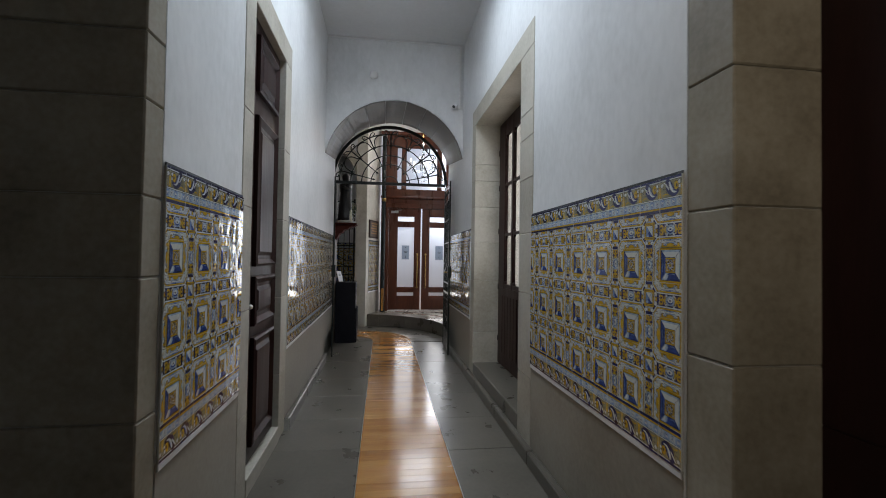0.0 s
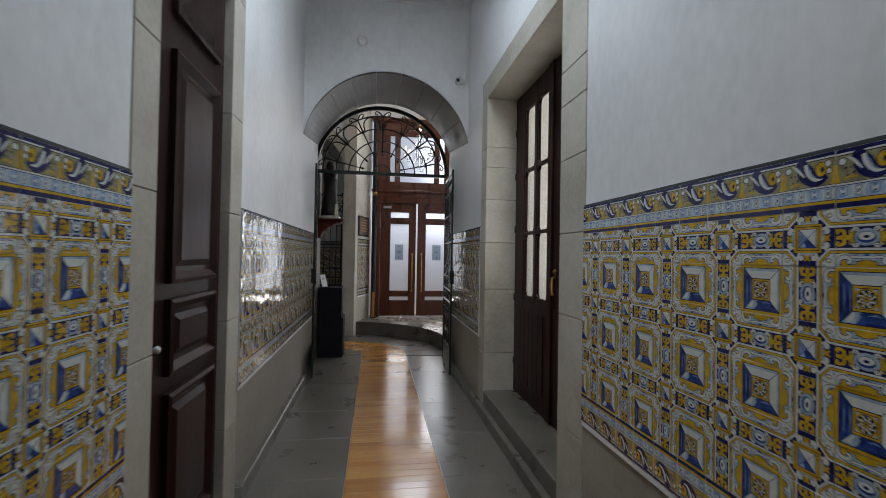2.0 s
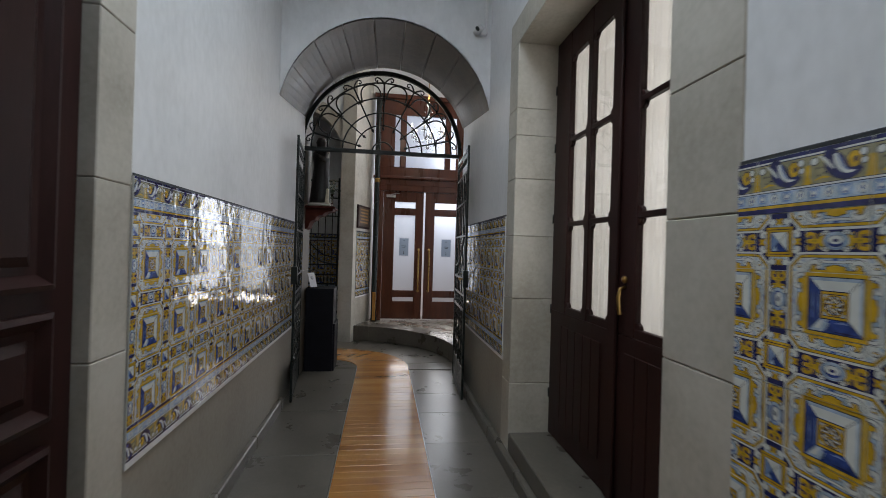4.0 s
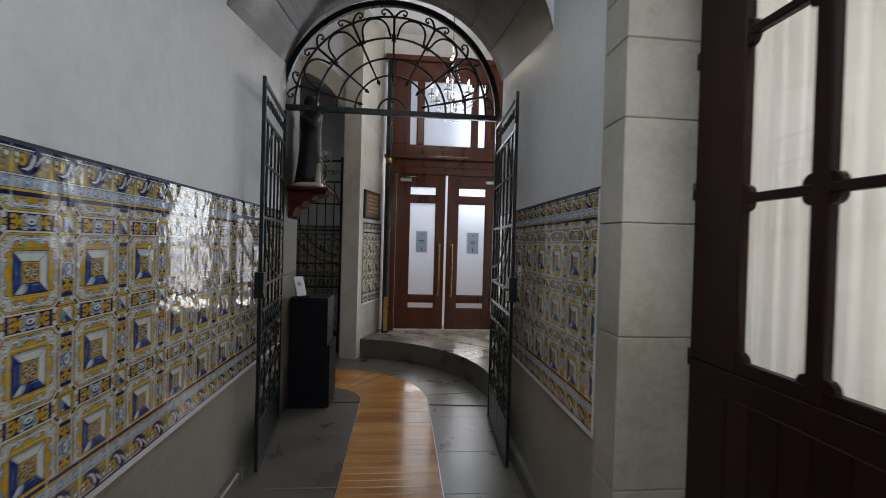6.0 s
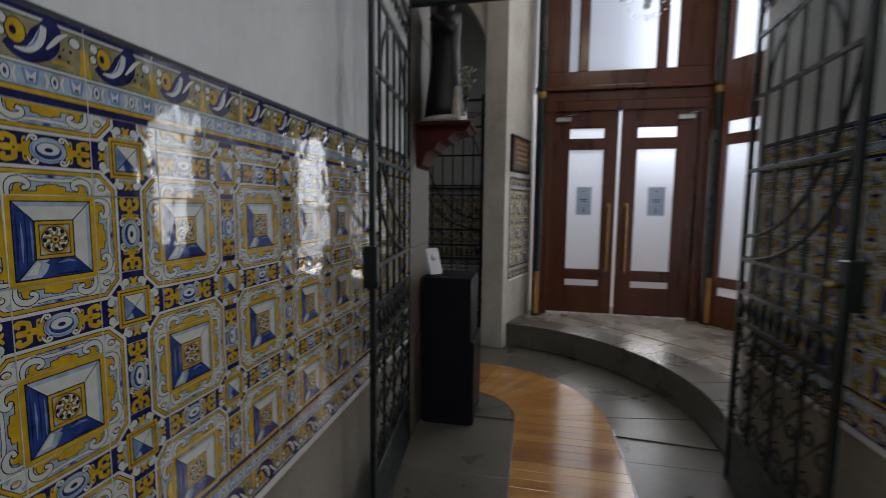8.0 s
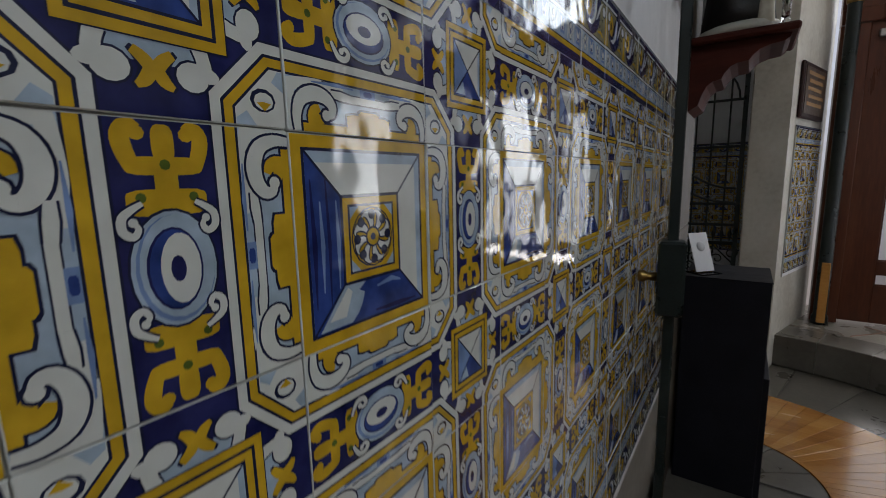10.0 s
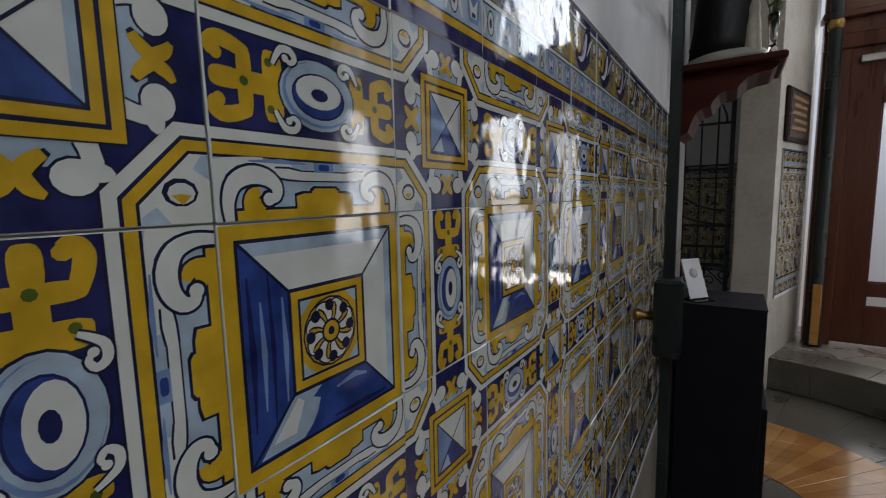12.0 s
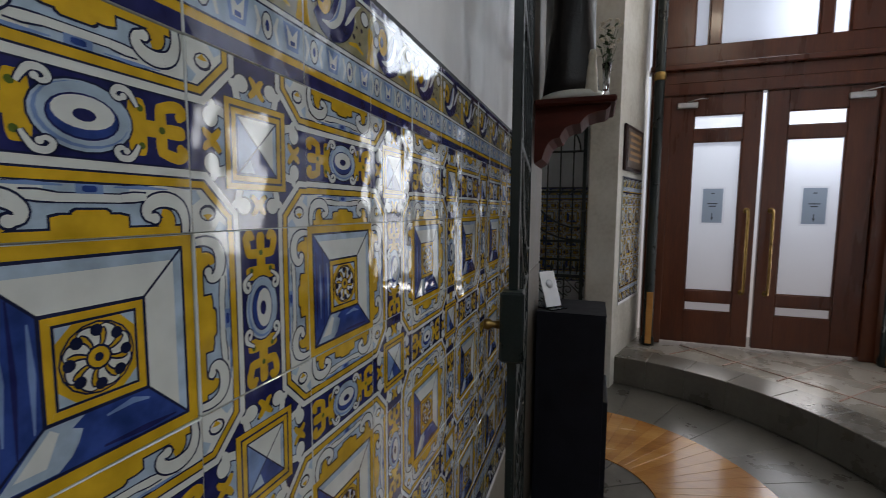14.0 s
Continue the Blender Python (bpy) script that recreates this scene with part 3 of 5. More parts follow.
def glazed_leaf(name, y0, y1, z0, z1, cols, rows, x, label, hinge):
    leaf = setting(name, box(x, x + 0.045, y0, y1, z0, rows[0][0] - 0.05, 0.004), DARK_WOOD, label, "door")
    for k in range(6):                      # boarded lower half
        a, b = y0 + 0.11 + (y1 - y0 - 0.22) * k / 6, y0 + 0.11 + (y1 - y0 - 0.22) * (k + 1) / 6
        part("board", box(x - 0.008, x, a + 0.003, b - 0.003, z0 + 0.16, rows[0][0] - 0.14, 0.004), DARK_WOOD, leaf)
    ys = [y0] + [v for c in cols for v in c] + [y1]
    for a, b in zip(ys[0::2], ys[1::2]):
        part("stile", box(x, x + 0.045, a, b, rows[0][0] - 0.05, z1, 0.005), DARK_WOOD, leaf)
    zs = [rows[0][0] - 0.05] + [v for r in rows for v in r] + [z1]
    for a, b in zip(zs[0::2], zs[1::2]):
        for c in cols:
            part("glazing_bar", box(x + 0.004, x + 0.041, c[0] - 0.004, c[1] + 0.004, a, b, 0.004), DARK_WOOD, leaf)
    for c in cols:
        for r in rows:
            for cy, sy in ((c[0], 1), (c[1], -1)):       # notched corners
                for cz, sz in ((r[0], 1), (r[1], -1)):
                    q = [(cy - sy * 0.003, cz - sz * 0.003), (cy + sy * 0.034, cz - sz * 0.003)] + [(cy + sy * 0.034 * math.cos(radians(a)), cz + sz * 0.034 * math.sin(radians(a))) for a in (10, 30, 45, 60, 80)] + [(cy - sy * 0.003, cz + sz * 0.034)]
                    part("corner_fillet", prism(q, 0.03, Matrix(((0, 0, 1, x + 0.008), (1, 0, 0, 0), (0, 1, 0, 0), (0, 0, 0, 1)))), DARK_WOOD, leaf)
            g = part("pane", box(x + 0.02, x + 0.024, c[0] - 0.005, c[1] + 0.005, r[0] - 0.005, r[1] + 0.005), CLEAR, leaf, "clear glass pane before a white curtain")
            g.visible_shadow = False
    return leaf


ROWS_E = ((1.245, 1.83), (1.862, 2.44), (2.472, 3.06))
leaf_a = glazed_leaf("door_2", 5.86, 6.775, 0.245, 3.255, ((5.915, 6.185), (6.245, 6.52)), ROWS_E, 1.362, "closed dark wooden glazed door leaf with boarded base", 1)
leaf_b = glazed_leaf("door_2", 4.935, 5.83, 0.245, 3.255, ((5.03, 5.31), (5.37, 5.64)), ROWS_E, 1.366, "closed dark wooden glazed door leaf with boarded base", 0)
part("meeting_stile", box(1.345, 1.366, 5.79, 5.88, 0.25, 3.25, 0.006), DARK_WOOD, leaf_a)
h = part("door_handle", lathe([(0, 0), (0.02, 0), (0.022, 0.01), (0.012, 0.02), (0, 0.022)], m=pose(1.366, 5.73, 1.50, 0, -90, 0)), BRASS, leaf_b, "brass handle plate")
part("lever", tube([(1.366, 5.73, 1.46), (1.335, 5.73, 1.45), (1.325, 5.73, 1.40), (1.33, 5.73, 1.34), (1.338, 5.73, 1.31)], [0.009, 0.009, 0.011, 0.01, 0.013], sides=8), BRASS, leaf_b, "brass drop handle")
part("keyhole_plate", box(1.358, 1.3665, 5.785, 5.815, 1.36, 1.42, 0.003), BRASS, leaf_b, "brass keyhole plate")
for z in (0.55, 1.2, 1.9, 2.45, 2.9):
    part("hinge", tube([(1.362, 6.776, z - 0.035), (1.362, 6.776, z + 0.035)], 0.008, sides=6), IRON, leaf_a)


def curtain(y0, y1, x, label):
    bm = bmesh.new()
    n = 90
    ring = []
    for z in (1.1, 1.7, 2.4, 3.2):
        ring.append([(x + 0.016 * math.sin(i * 0.55 + 0.6 * math.sin(i * 0.21)) + 0.006 * math.sin(i * 1.3 + z), y0 + (y1 - y0) * i / n, z) for i in range(n + 1)])
    loft(ring, bm)
    for f in bm.faces:
        f.smooth = True
    return tagged(part("curtain", bm, SHEER, None, "", True), label, "curtain", "curtains behind the glazed door")


curtain(5.88, 6.6, 1.44, "gathered white sheer curtain behind the glazed door")
curtain(4.95, 5.70, 1.44, "gathered white sheer curtain behind the glazed door")
wall("wall_curtain_room", [(1.5, 2.6, 4.7, 4.8, 0, 3.5), (1.5, 2.6, 6.9, 7.0, 0, 3.5), (2.5, 2.6, 4.8, 6.9, 0, 3.5), (1.5, 2.6, 4.7, 7.0, 3.4, 3.5)], "white walls of the bright room behind the curtains")

# dark door beside the entry
door_3 = setting("door_3", box(1.385, 1.44, 1.25, 2.625, 0.02, 1.0, 0.004), DARK_WOOD, "dark wooden glazed door at the corridor's mouth", "door")
for b in ((1.385, 1.44, 2.30, 2.625, 1.0, 3.1), (1.385, 1.44, 1.25, 1.4, 1.0, 3.1), (1.385, 1.44, 1.4, 2.30, 2.95, 3.1), (1.385, 1.44, 1.83, 1.87, 1.0, 2.95), (1.385, 1.44, 1.4, 2.3, 1.62, 1.66), (1.385, 1.44, 1.4, 2.3, 2.3, 2.34)):
    part("stile", box(*b, 0.004), DARK_WOOD, door_3)
part("pane", box(1.41, 1.414, 1.4, 2.3, 1.0, 2.95), FROSTED, door_3, "milky glass pane")
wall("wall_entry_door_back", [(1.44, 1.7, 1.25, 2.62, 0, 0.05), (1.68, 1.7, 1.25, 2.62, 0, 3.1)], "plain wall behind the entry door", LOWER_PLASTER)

# ---------------------------------------------------------------- street doors and transom
CASE = "polished red-brown mahogany door casing with a glazed transom"
casing = setting("street_door_casing", box(-0.16, 0.025, Y_DOOR - 0.03, Y_DOOR + 0.09, PLAT, 2.74, 0.006), MAHOGANY, CASE, "door frame")
for b in ((1.674, 1.80, Y_DOOR - 0.03, Y_DOOR + 0.09, PLAT, 2.74), (-0.16, 1.80, Y_DOOR - 0.04, Y_DOOR + 0.09, 2.745, 2.86), (-0.16, 1.80, Y_DOOR - 0.012, Y_DOOR + 0.09, 2.86, 2.98), (-0.18, 1.82, Y_DOOR - 0.075, Y_DOOR + 0.09, 2.98, 3.03),
          (-0.16, 1.80, Y_DOOR - 0.01, Y_DOOR + 0.07, 3.03, 3.21), (-0.16, 1.80, Y_DOOR - 0.01, Y_DOOR + 0.07, 4.22, 4.52), (-0.19, 1.83, Y_DOOR - 0.06, Y_DOOR + 0.09, 4.52, 4.60),
          (-0.16, 0.20, Y_DOOR - 0.01, Y_DOOR + 0.07, 3.21, 4.22), (0.325, 0.42, Y_DOOR - 0.01, Y_DOOR + 0.07, 3.21, 4.22), (1.195, 1.29, Y_DOOR - 0.01, Y_DOOR + 0.07, 3.21, 4.22), (1.42, 1.80, Y_DOOR - 0.01, Y_DOOR + 0.07, 3.21, 4.22)):
    part("rail" if b[1] - b[0] > 1 else "post", box(*b, 0.006), MAHOGANY, casing)
for x0, x1 in ((0.20, 0.325), (0.42, 1.195), (1.29, 1.42)):
    part("transom_pane", box(x0 - 0.004, x1 + 0.004, Y_DOOR + 0.025, Y_DOOR + 0.031, 3.206, 4.224), FROSTED, casing, "frosted transom pane").visible_shadow = False
    for a, b in ((x0, x0 + 0.012), (x1 - 0.012, x1)):
        part("bead", box(a, b, Y_DOOR + 0.005, Y_DOOR + 0.025, 3.21, 4.22, 0.003), MAHOGANY, casing)
setting("wall_over_doors", box(-0.4, 3.0, Y_DOOR + 0.0, Y_DOOR + 0.1, 4.6, Z_VEST), PLASTER, "white wall over the street doors", "wall")


def street_leaf(name, x0, x1, glass, handle_x, label, notice):
    z0, z1 = PLAT + 0.028, 2.7435
    g0, g1 = glass
    leaf = setting(name, box(x0, g0, Y_DOOR, Y_DOOR + 0.05, z0, z1, 0.005), MAHOGANY, label, "door")
    part("stile", box(g1, x1, Y_DOOR, Y_DOOR + 0.05, z0, z1, 0.005), MAHOGANY, leaf)
    for a, b in ((z0, 0.615), (0.715, 0.825), (2.30, 2.415), (2.555, z1)):
        part("rail", box(g0 - 0.002, g1 + 0.002, Y_DOOR + 0.001, Y_DOOR + 0.049, a, b, 0.004), MAHOGANY, leaf)
    for a, b in ((0.615, 0.715), (0.825, 2.30), (2.415, 2.555)):
        part("pane", box(g0 - 0.004, g1 + 0.004, Y_DOOR + 0.022, Y_DOOR + 0.028, a - 0.004, b + 0.004), FROSTED, leaf, "frosted glass pane").visible_shadow = False
        for u, v, w, x in ((g0, g0 + 0.01, a, b), (g1 - 0.01, g1, a, b), (g0, g1, a, a + 0.01), (g0, g1, b - 0.01, b)):
            part("bead", box(u, v, Y_DOOR + 0.008, Y_DOOR + 0.022, w, x), MAHOGANY, leaf)
    hd = part("door_handle", tube([(handle_x, Y_DOOR, 0.83), (handle_x, Y_DOOR - 0.055, 0.83), (handle_x, Y_DOOR - 0.065, 0.86), (handle_x, Y_DOOR - 0.065, 1.2), (handle_x, Y_DOOR - 0.065, 1.60), (handle_x, Y_DOOR - 0.055, 1.63), (handle_x, Y_DOOR, 1.63)], 0.013, sides=10), BRASS, leaf, "long brass pull handle")
    for z in (0.83, 1.63):
        part("rose", lathe([(0, 0), (0.028, 0), (0.026, 0.006), (0, 0.008)], m=pose(handle_x, Y_DOOR, z, 90, 0, 0)), BRASS, hd)
    cx = x0 + 0.14 if handle_x > (x0 + x1) / 2 else x1 - 0.14
    cl = part("door_closer", box(cx - 0.09, cx + 0.09, Y_DOOR - 0.045, Y_DOOR, 2.62, 2.675, 0.006), STEEL, leaf, "silver overhead door closer")
    part("arm", tube([(cx, Y_DOOR - 0.03, 2.68), (cx + 0.1, Y_DOOR - 0.1, 2.69), (cx + 0.17, Y_DOOR - 0.03, 2.70)], 0.006, sides=6), STEEL, cl)
    # notice taped to the glass: white card with a grey field and unreadable lines
    n0, n1 = notice
    bm = bmesh.new()
    ring = [[(n0 + e, Y_DOOR + 0.0185, 1.49 + e), (n1 - e, Y_DOOR + 0.0185, 1.49 + e), (n1 - e, Y_DOOR + 0.0185, 1.86 - e), (n0 + e, Y_DOOR + 0.0185, 1.86 - e)] for e in (0.0, 0.018)]
    nt = tagged(part("notice", loft(ring, bm, closed=True), NOTICE_PAPER, None), "white framed paper notice taped to the frosted glass", "notice", "notices on the street doors")
    bm = bmesh.new()
    bm.faces.new([bm.verts.new(p) for p in ring[1]])
    part("field", bm, NOTICE_GREY, nt, "blue-grey printed field")
    for z, w in ((1.79, 0.03), (1.69, 0.09), (1.665, 0.06)):
        part("line", box((n0 + n1) / 2 - w / 2, (n0 + n1) / 2 + w / 2, Y_DOOR + 0.0155, Y_DOOR + 0.0165, z, z + 0.01), INK, nt)
    part("arrow", prism([(-0.012, 0.03), (-0.004, 0.03), (-0.004, 0.07), (0.004, 0.07), (0.004, 0.03), (0.012, 0.03), (0, 0.0)], 0.001, Matrix(((1, 0, 0, (n0 + n1) / 2), (0, 0, -1, Y_DOOR + 0.0165), (0, 1, 0, 1.53), (0, 0, 0, 1)))), INK, nt)
    return leaf


def backlit_paper(name, colour, share):
    """Thin printed paper that lets some of the daylight behind it through."""
    m, t, b = shader(name, 0.6)
    b.inputs["Base Color"].default_value = (*colour, 1)
    n, l = t.nodes, t.links
    tr, mx = n.new("ShaderNodeBsdfTranslucent"), n.new("ShaderNodeMixShader")
    tr.inputs[0].default_value = (*colour, 1)
    mx.inputs[0].default_value = share
    l.new(b.outputs[0], mx.inputs[1])
    l.new(tr.outputs[0], mx.inputs[2])
    l.new(mx.outputs[0], n["Material Output"].inputs[0])
    return m


NOTICE_GREY = backlit_paper("printed_blue_grey", (0.30, 0.35, 0.41), 0.75)
NOTICE_PAPER = backlit_paper("notice_paper", (0.8, 0.81, 0.84), 0.75)
INK = surface("dark_ink", [(0.3, (0.02, 0.025, 0.03)), (0.7, (0.03, 0.035, 0.04))], 8, 80, (0.5, 0.7), 0.0)
street_leaf("door_4", 0.027, 0.80, (0.235, 0.655), 0.725, "closed mahogany street door leaf with frosted panes", (0.335, 0.545))
street_leaf("door_4", 0.838, 1.672, (1.01, 1.455), 0.925, "closed mahogany street door leaf with frosted panes", (1.155, 1.375))
setting("backdrop", box(-0.2, 3.0, 12.55, 12.6, -0.2, 5.5), STREET, "pale daylight of the street outside", "backdrop")
setting("ground", box(-0.4, 3.0, 12.12, 12.55, -0.2, PLAT - 0.01), STONE, "pavement outside the street doors", "ground")

# oblique glazed leaf beside the street doors
Q0 = Vector((1.82, 12.0, 0))
qd = Vector((0.56, -0.83, 0)).normalized()
qn = Vector((qd.y, -qd.x, 0))
QM = Matrix(((qd.x, 0, qn.x, Q0.x), (qd.y, 0, qn.y, Q0.y), (0, 1, 0, 0), (0, 0, 0, 1)))
sidel = setting("side_screen", prism([(0.0, PLAT), (0.2, PLAT), (0.2, 2.74), (0.0, 2.74)], 0.05, QM), MAHOGANY, "mahogany side screen with frosted panes", "door frame")
for o in (0.0, 0.9):
    for a, b, c, e in ((0.62, 0.9, PLAT, 2.74), (0.0, 0.2, PLAT, 2.74), (0.2, 0.62, PLAT, 0.615), (0.2, 0.62, 0.715, 0.825), (0.2, 0.62, 2.3, 2.415), (0.2, 0.62, 2.555, 2.74), (0.0, 0.9, 2.74, 3.2), (0.0, 0.9, 4.22, 4.6), (0.0, 0.2, 3.2, 4.22), (0.62, 0.9, 3.2, 4.22)):
        if o or (a, c) != (0.0, PLAT):
            part("rail", prism([(o + a, c), (o + b, c), (o + b, e), (o + a, e)], 0.048, QM), MAHOGANY, sidel)
    for c, e in ((0.615, 0.715), (0.825, 2.3), (2.415, 2.555), (3.2, 4.22)):
        part("pane", prism([(o + 0.195, c - 0.004), (o + 0.625, c - 0.004), (o + 0.625, e + 0.004), (o + 0.195, e + 0.004)], 0.006, QM @ pose(0, 0, 0.02)), FROSTED, sidel, "frosted glass pane").visible_shadow = False
setting("backdrop_side", prism([(-0.2, -0.2), (3.5, -0.2), (3.5, 5.5), (-0.2, 5.5)], 0.02, QM @ pose(0, 0, -0.9)), SKYLIT, "pale daylight outside the side screen", "backdrop")

# green iron posts beside the doors
for x, y in ((-0.10, 11.9), (1.83, 11.9)):
    p = thing("iron_post", "slim dark green iron post with a brass collar", "post", "posts beside the street doors", (x, y, PLAT))
    part("shaft", lathe([(0.06, 0), (0.06, 0.06), (0.048, 0.09), (0.046, 2.55), (0.046, 4.05), (0.058, 4.1), (0.058, 4.22)], sides=18), IRON, p)
    part("collar", lathe([(0.047, 2.62), (0.055, 2.63), (0.058, 2.66), (0.055, 2.69), (0.047, 2.70)], sides=18), BRASS, p, "brass collar")
    part("guard", box(-0.03, 0.03, -0.066, -0.05, 0.02, 0.55, 0.004), PLANK, p, "honey-coloured wooden guard strip")

# ---------------------------------------------------------------- wrought iron
def scroll(cx, cz, r, a0, turns, flip, rad, bm, y=0.0, n=14):
    pts = spiral(cx, cz, r, r * 0.25, a0, a0 + flip * turns * 2 * math.pi, n)
    return tube([(x, y, z) for x, z in pts], rad, bm, sides=5)


def bar(p, q, w, t, bm):
    """A flat bar from p to q in the x-z plane, w wide and t thick along y."""
    d = Vector((q[0] - p[0], q[1] - p[1]))
    ln = d.length
    n = Vector((-d.y, d.x)) / ln * w / 2
    pts = [(p[0] + n.x, p[1] + n.y), (q[0] + n.x, q[1] + n.y), (q[0] - n.x, q[1] - n.y), (p[0] - n.x, p[1] - n.y)]
    return prism(pts, t, Matrix(((1, 0, 0, 0), (0, 0, -1, t / 2), (0, 1, 0, 0), (0, 0, 0, 1))), bm)


def star(cx, cz, r, bm):
    for k in range(6):
        a = math.pi * k / 3
        tube([(cx, 0, cz), (cx + r * math.cos(a), 0, cz + r * math.sin(a))], [r * 0.3, r * 0.12], bm, sides=5)
    return lathe([(0, -0.014), (r * 0.42, -0.01), (r * 0.42, 0.01), (0, 0.014)], bm, 8, pose(cx, 0, cz, 90, 0, 0))


def gate_leaf(label, m, width=0.955, height=2.80, lock=True, group="leaves of the corridor gate"):
    """One leaf, hinged at x = 0 and reaching to x = width."""
    g = thing("iron_gate_leaf", label, "gate", group)
    g.matrix_world = m
    w = width
    for x0, x1 in ((0.0, 0.035), (w - 0.04, w)):
        part("stile", box(x0, x1, -0.012, 0.012, 0.03, height if x0 == 0 else height - 0.03, 0.003), IRON, g)
    for z, t in ((0.045, 0.03), (0.34, 0.03), (0.98, 0.03), (1.14, 0.024), (1.32, 0.022), (1.80, 0.02), (2.18, 0.02), (2.50, 0.022), (height - 0.06, 0.03)):
        part("rail", box(0.03, w - 0.035, -0.009, 0.009, z - t / 2, z + t / 2, 0.002), IRON, g)
    part("kick_plate", box(0.034, w - 0.038, -0.004, 0.004, 0.05, 0.33), IRON, g, "solid dark green kick plate")
    n = 6
    for i in range(1, n):
        x = w * i / n
        part("upright", box(x - 0.007, x + 0.007, -0.007, 0.007, 0.99, 2.50), IRON, g)
    # twisted knops between the two lock rails
    for i in range(11):
        x = 0.06 + (w - 0.12) * i / 10
        part("knop", lathe([(0.004, -0.06), (0.007, -0.04), (0.016, -0.01), (0.016, 0.01), (0.007, 0.04), (0.004, 0.06)], sides=6, m=pose(x, 0, 1.06)), IRON, g)
    # great curves across the uprights
    part("arc", tube([(0.04 + (w - 0.08) * math.sin(a), 0, 1.33 + 0.55 * (1 - math.cos(a))) for a in [math.pi / 2 * k / 12 for k in range(13)]], 0.010, sides=6), IRON, g)
    part("arc", tube([(0.04 + (w - 0.08) * math.sin(a), 0, 1.45 + 0.85 * (1 - math.cos(a))) for a in [math.pi / 2 * k / 12 for k in range(13)]], 0.010, sides=6), IRON, g)
    part("arc", tube([(w / 2 + 0.3 * math.cos(a), 0, 2.18 + 0.3 * math.sin(a)) for a in [math.pi * k / 14 for k in range(15)]], 0.008, sides=6), IRON, g)
    # rings and small scrolls of the top band
    for i in range(5):
        x = w * (i + 0.5) / 5
        bm = bmesh.new()
        scroll(x - 0.045, 2.63, 0.045, 0, 1.2, 1, 0.006, bm)
        scroll(x + 0.045, 2.63, 0.045, math.pi, 1.2, -1, 0.006, bm)
        part("scroll", bm, IRON, g)
    # scrolled lower panel
    for i in range(4):
        for j in range(3):
            x, z = w * (i + 0.5) / 4, 0.45 + 0.21 * j
            bm = bmesh.new()
            scroll(x - 0.05, z + 0.03, 0.055, math.pi * 0.5, 1.3, 1, 0.006, bm)
            scroll(x + 0.05, z - 0.03, 0.055, -math.pi * 0.5, 1.3, 1, 0.006, bm)
            tube([(x - 0.1, 0, z - 0.1), (x, 0, z), (x + 0.1, 0, z + 0.1)], 0.006, bm, sides=5)
            part("scroll", bm, IRON, g)
        part("upright", box(w * (i + 1) / 4 - 0.006, w * (i + 1) / 4 + 0.006, -0.006, 0.006, 0.35, 0.97), IRON, g)
    if lock:
        lk = part("lock_case", box(w - 0.03, w + 0.035, -0.03, 0.03, 1.24, 1.42, 0.006), IRON, g, "heavy black lock case")
        part("knob", lathe([(0, 0), (0.012, 0), (0.009, 0.02), (0.016, 0.03), (0.014, 0.042), (0, 0.045)], sides=10, m=pose(w + 0.005, -0.03, 1.33, 90, 0, 0)), BRASS, lk, "small brass knob")
    return g


# leaves folded back along the corridor walls
gate_leaf("open dark green wrought iron gate leaf beside the tiled wall", Matrix(((0.108, 0.994, 0, -0.945), (-0.994, 0.108, 0, 9.09), (0, 0, 1, 0), (0, 0, 0, 1))))
gate_leaf("open dark green wrought iron gate leaf beside the tiled wall", Matrix(((-0.055, 0.998, 0, 0.985), (-0.998, -0.055, 0, 9.09), (0, 0, 1, 0), (0, 0, 0, 1))))
# gate in the side arch
gate_leaf("dark wrought iron gate leaf in the stone side arch", pose(-0.74, Y_SIDE + 0.12, 0, 0, 0, 180), 0.72, 2.86, False, "leaves of the side gate")
gate_leaf("dark wrought iron gate leaf in the stone side arch", pose(-2.19, Y_SIDE + 0.12, 0), 0.72, 2.86, False, "leaves of the side gate")

# fanlight over the gate
LX, LZ, LR = 0.003, 2.85, 0.965
fan = thing("iron_fanlight", "semicircular wrought iron fanlight over the gate", "fanlight", at=(LX, Y_GATE, LZ))


def ring_arc(r, a0, a1, rad, n=24, sides=6):
    return tube([(r * math.cos(a), 0, r * math.sin(a)) for a in [a0 + (a1 - a0) * k / n for k in range(n + 1)]], rad, sides=sides)


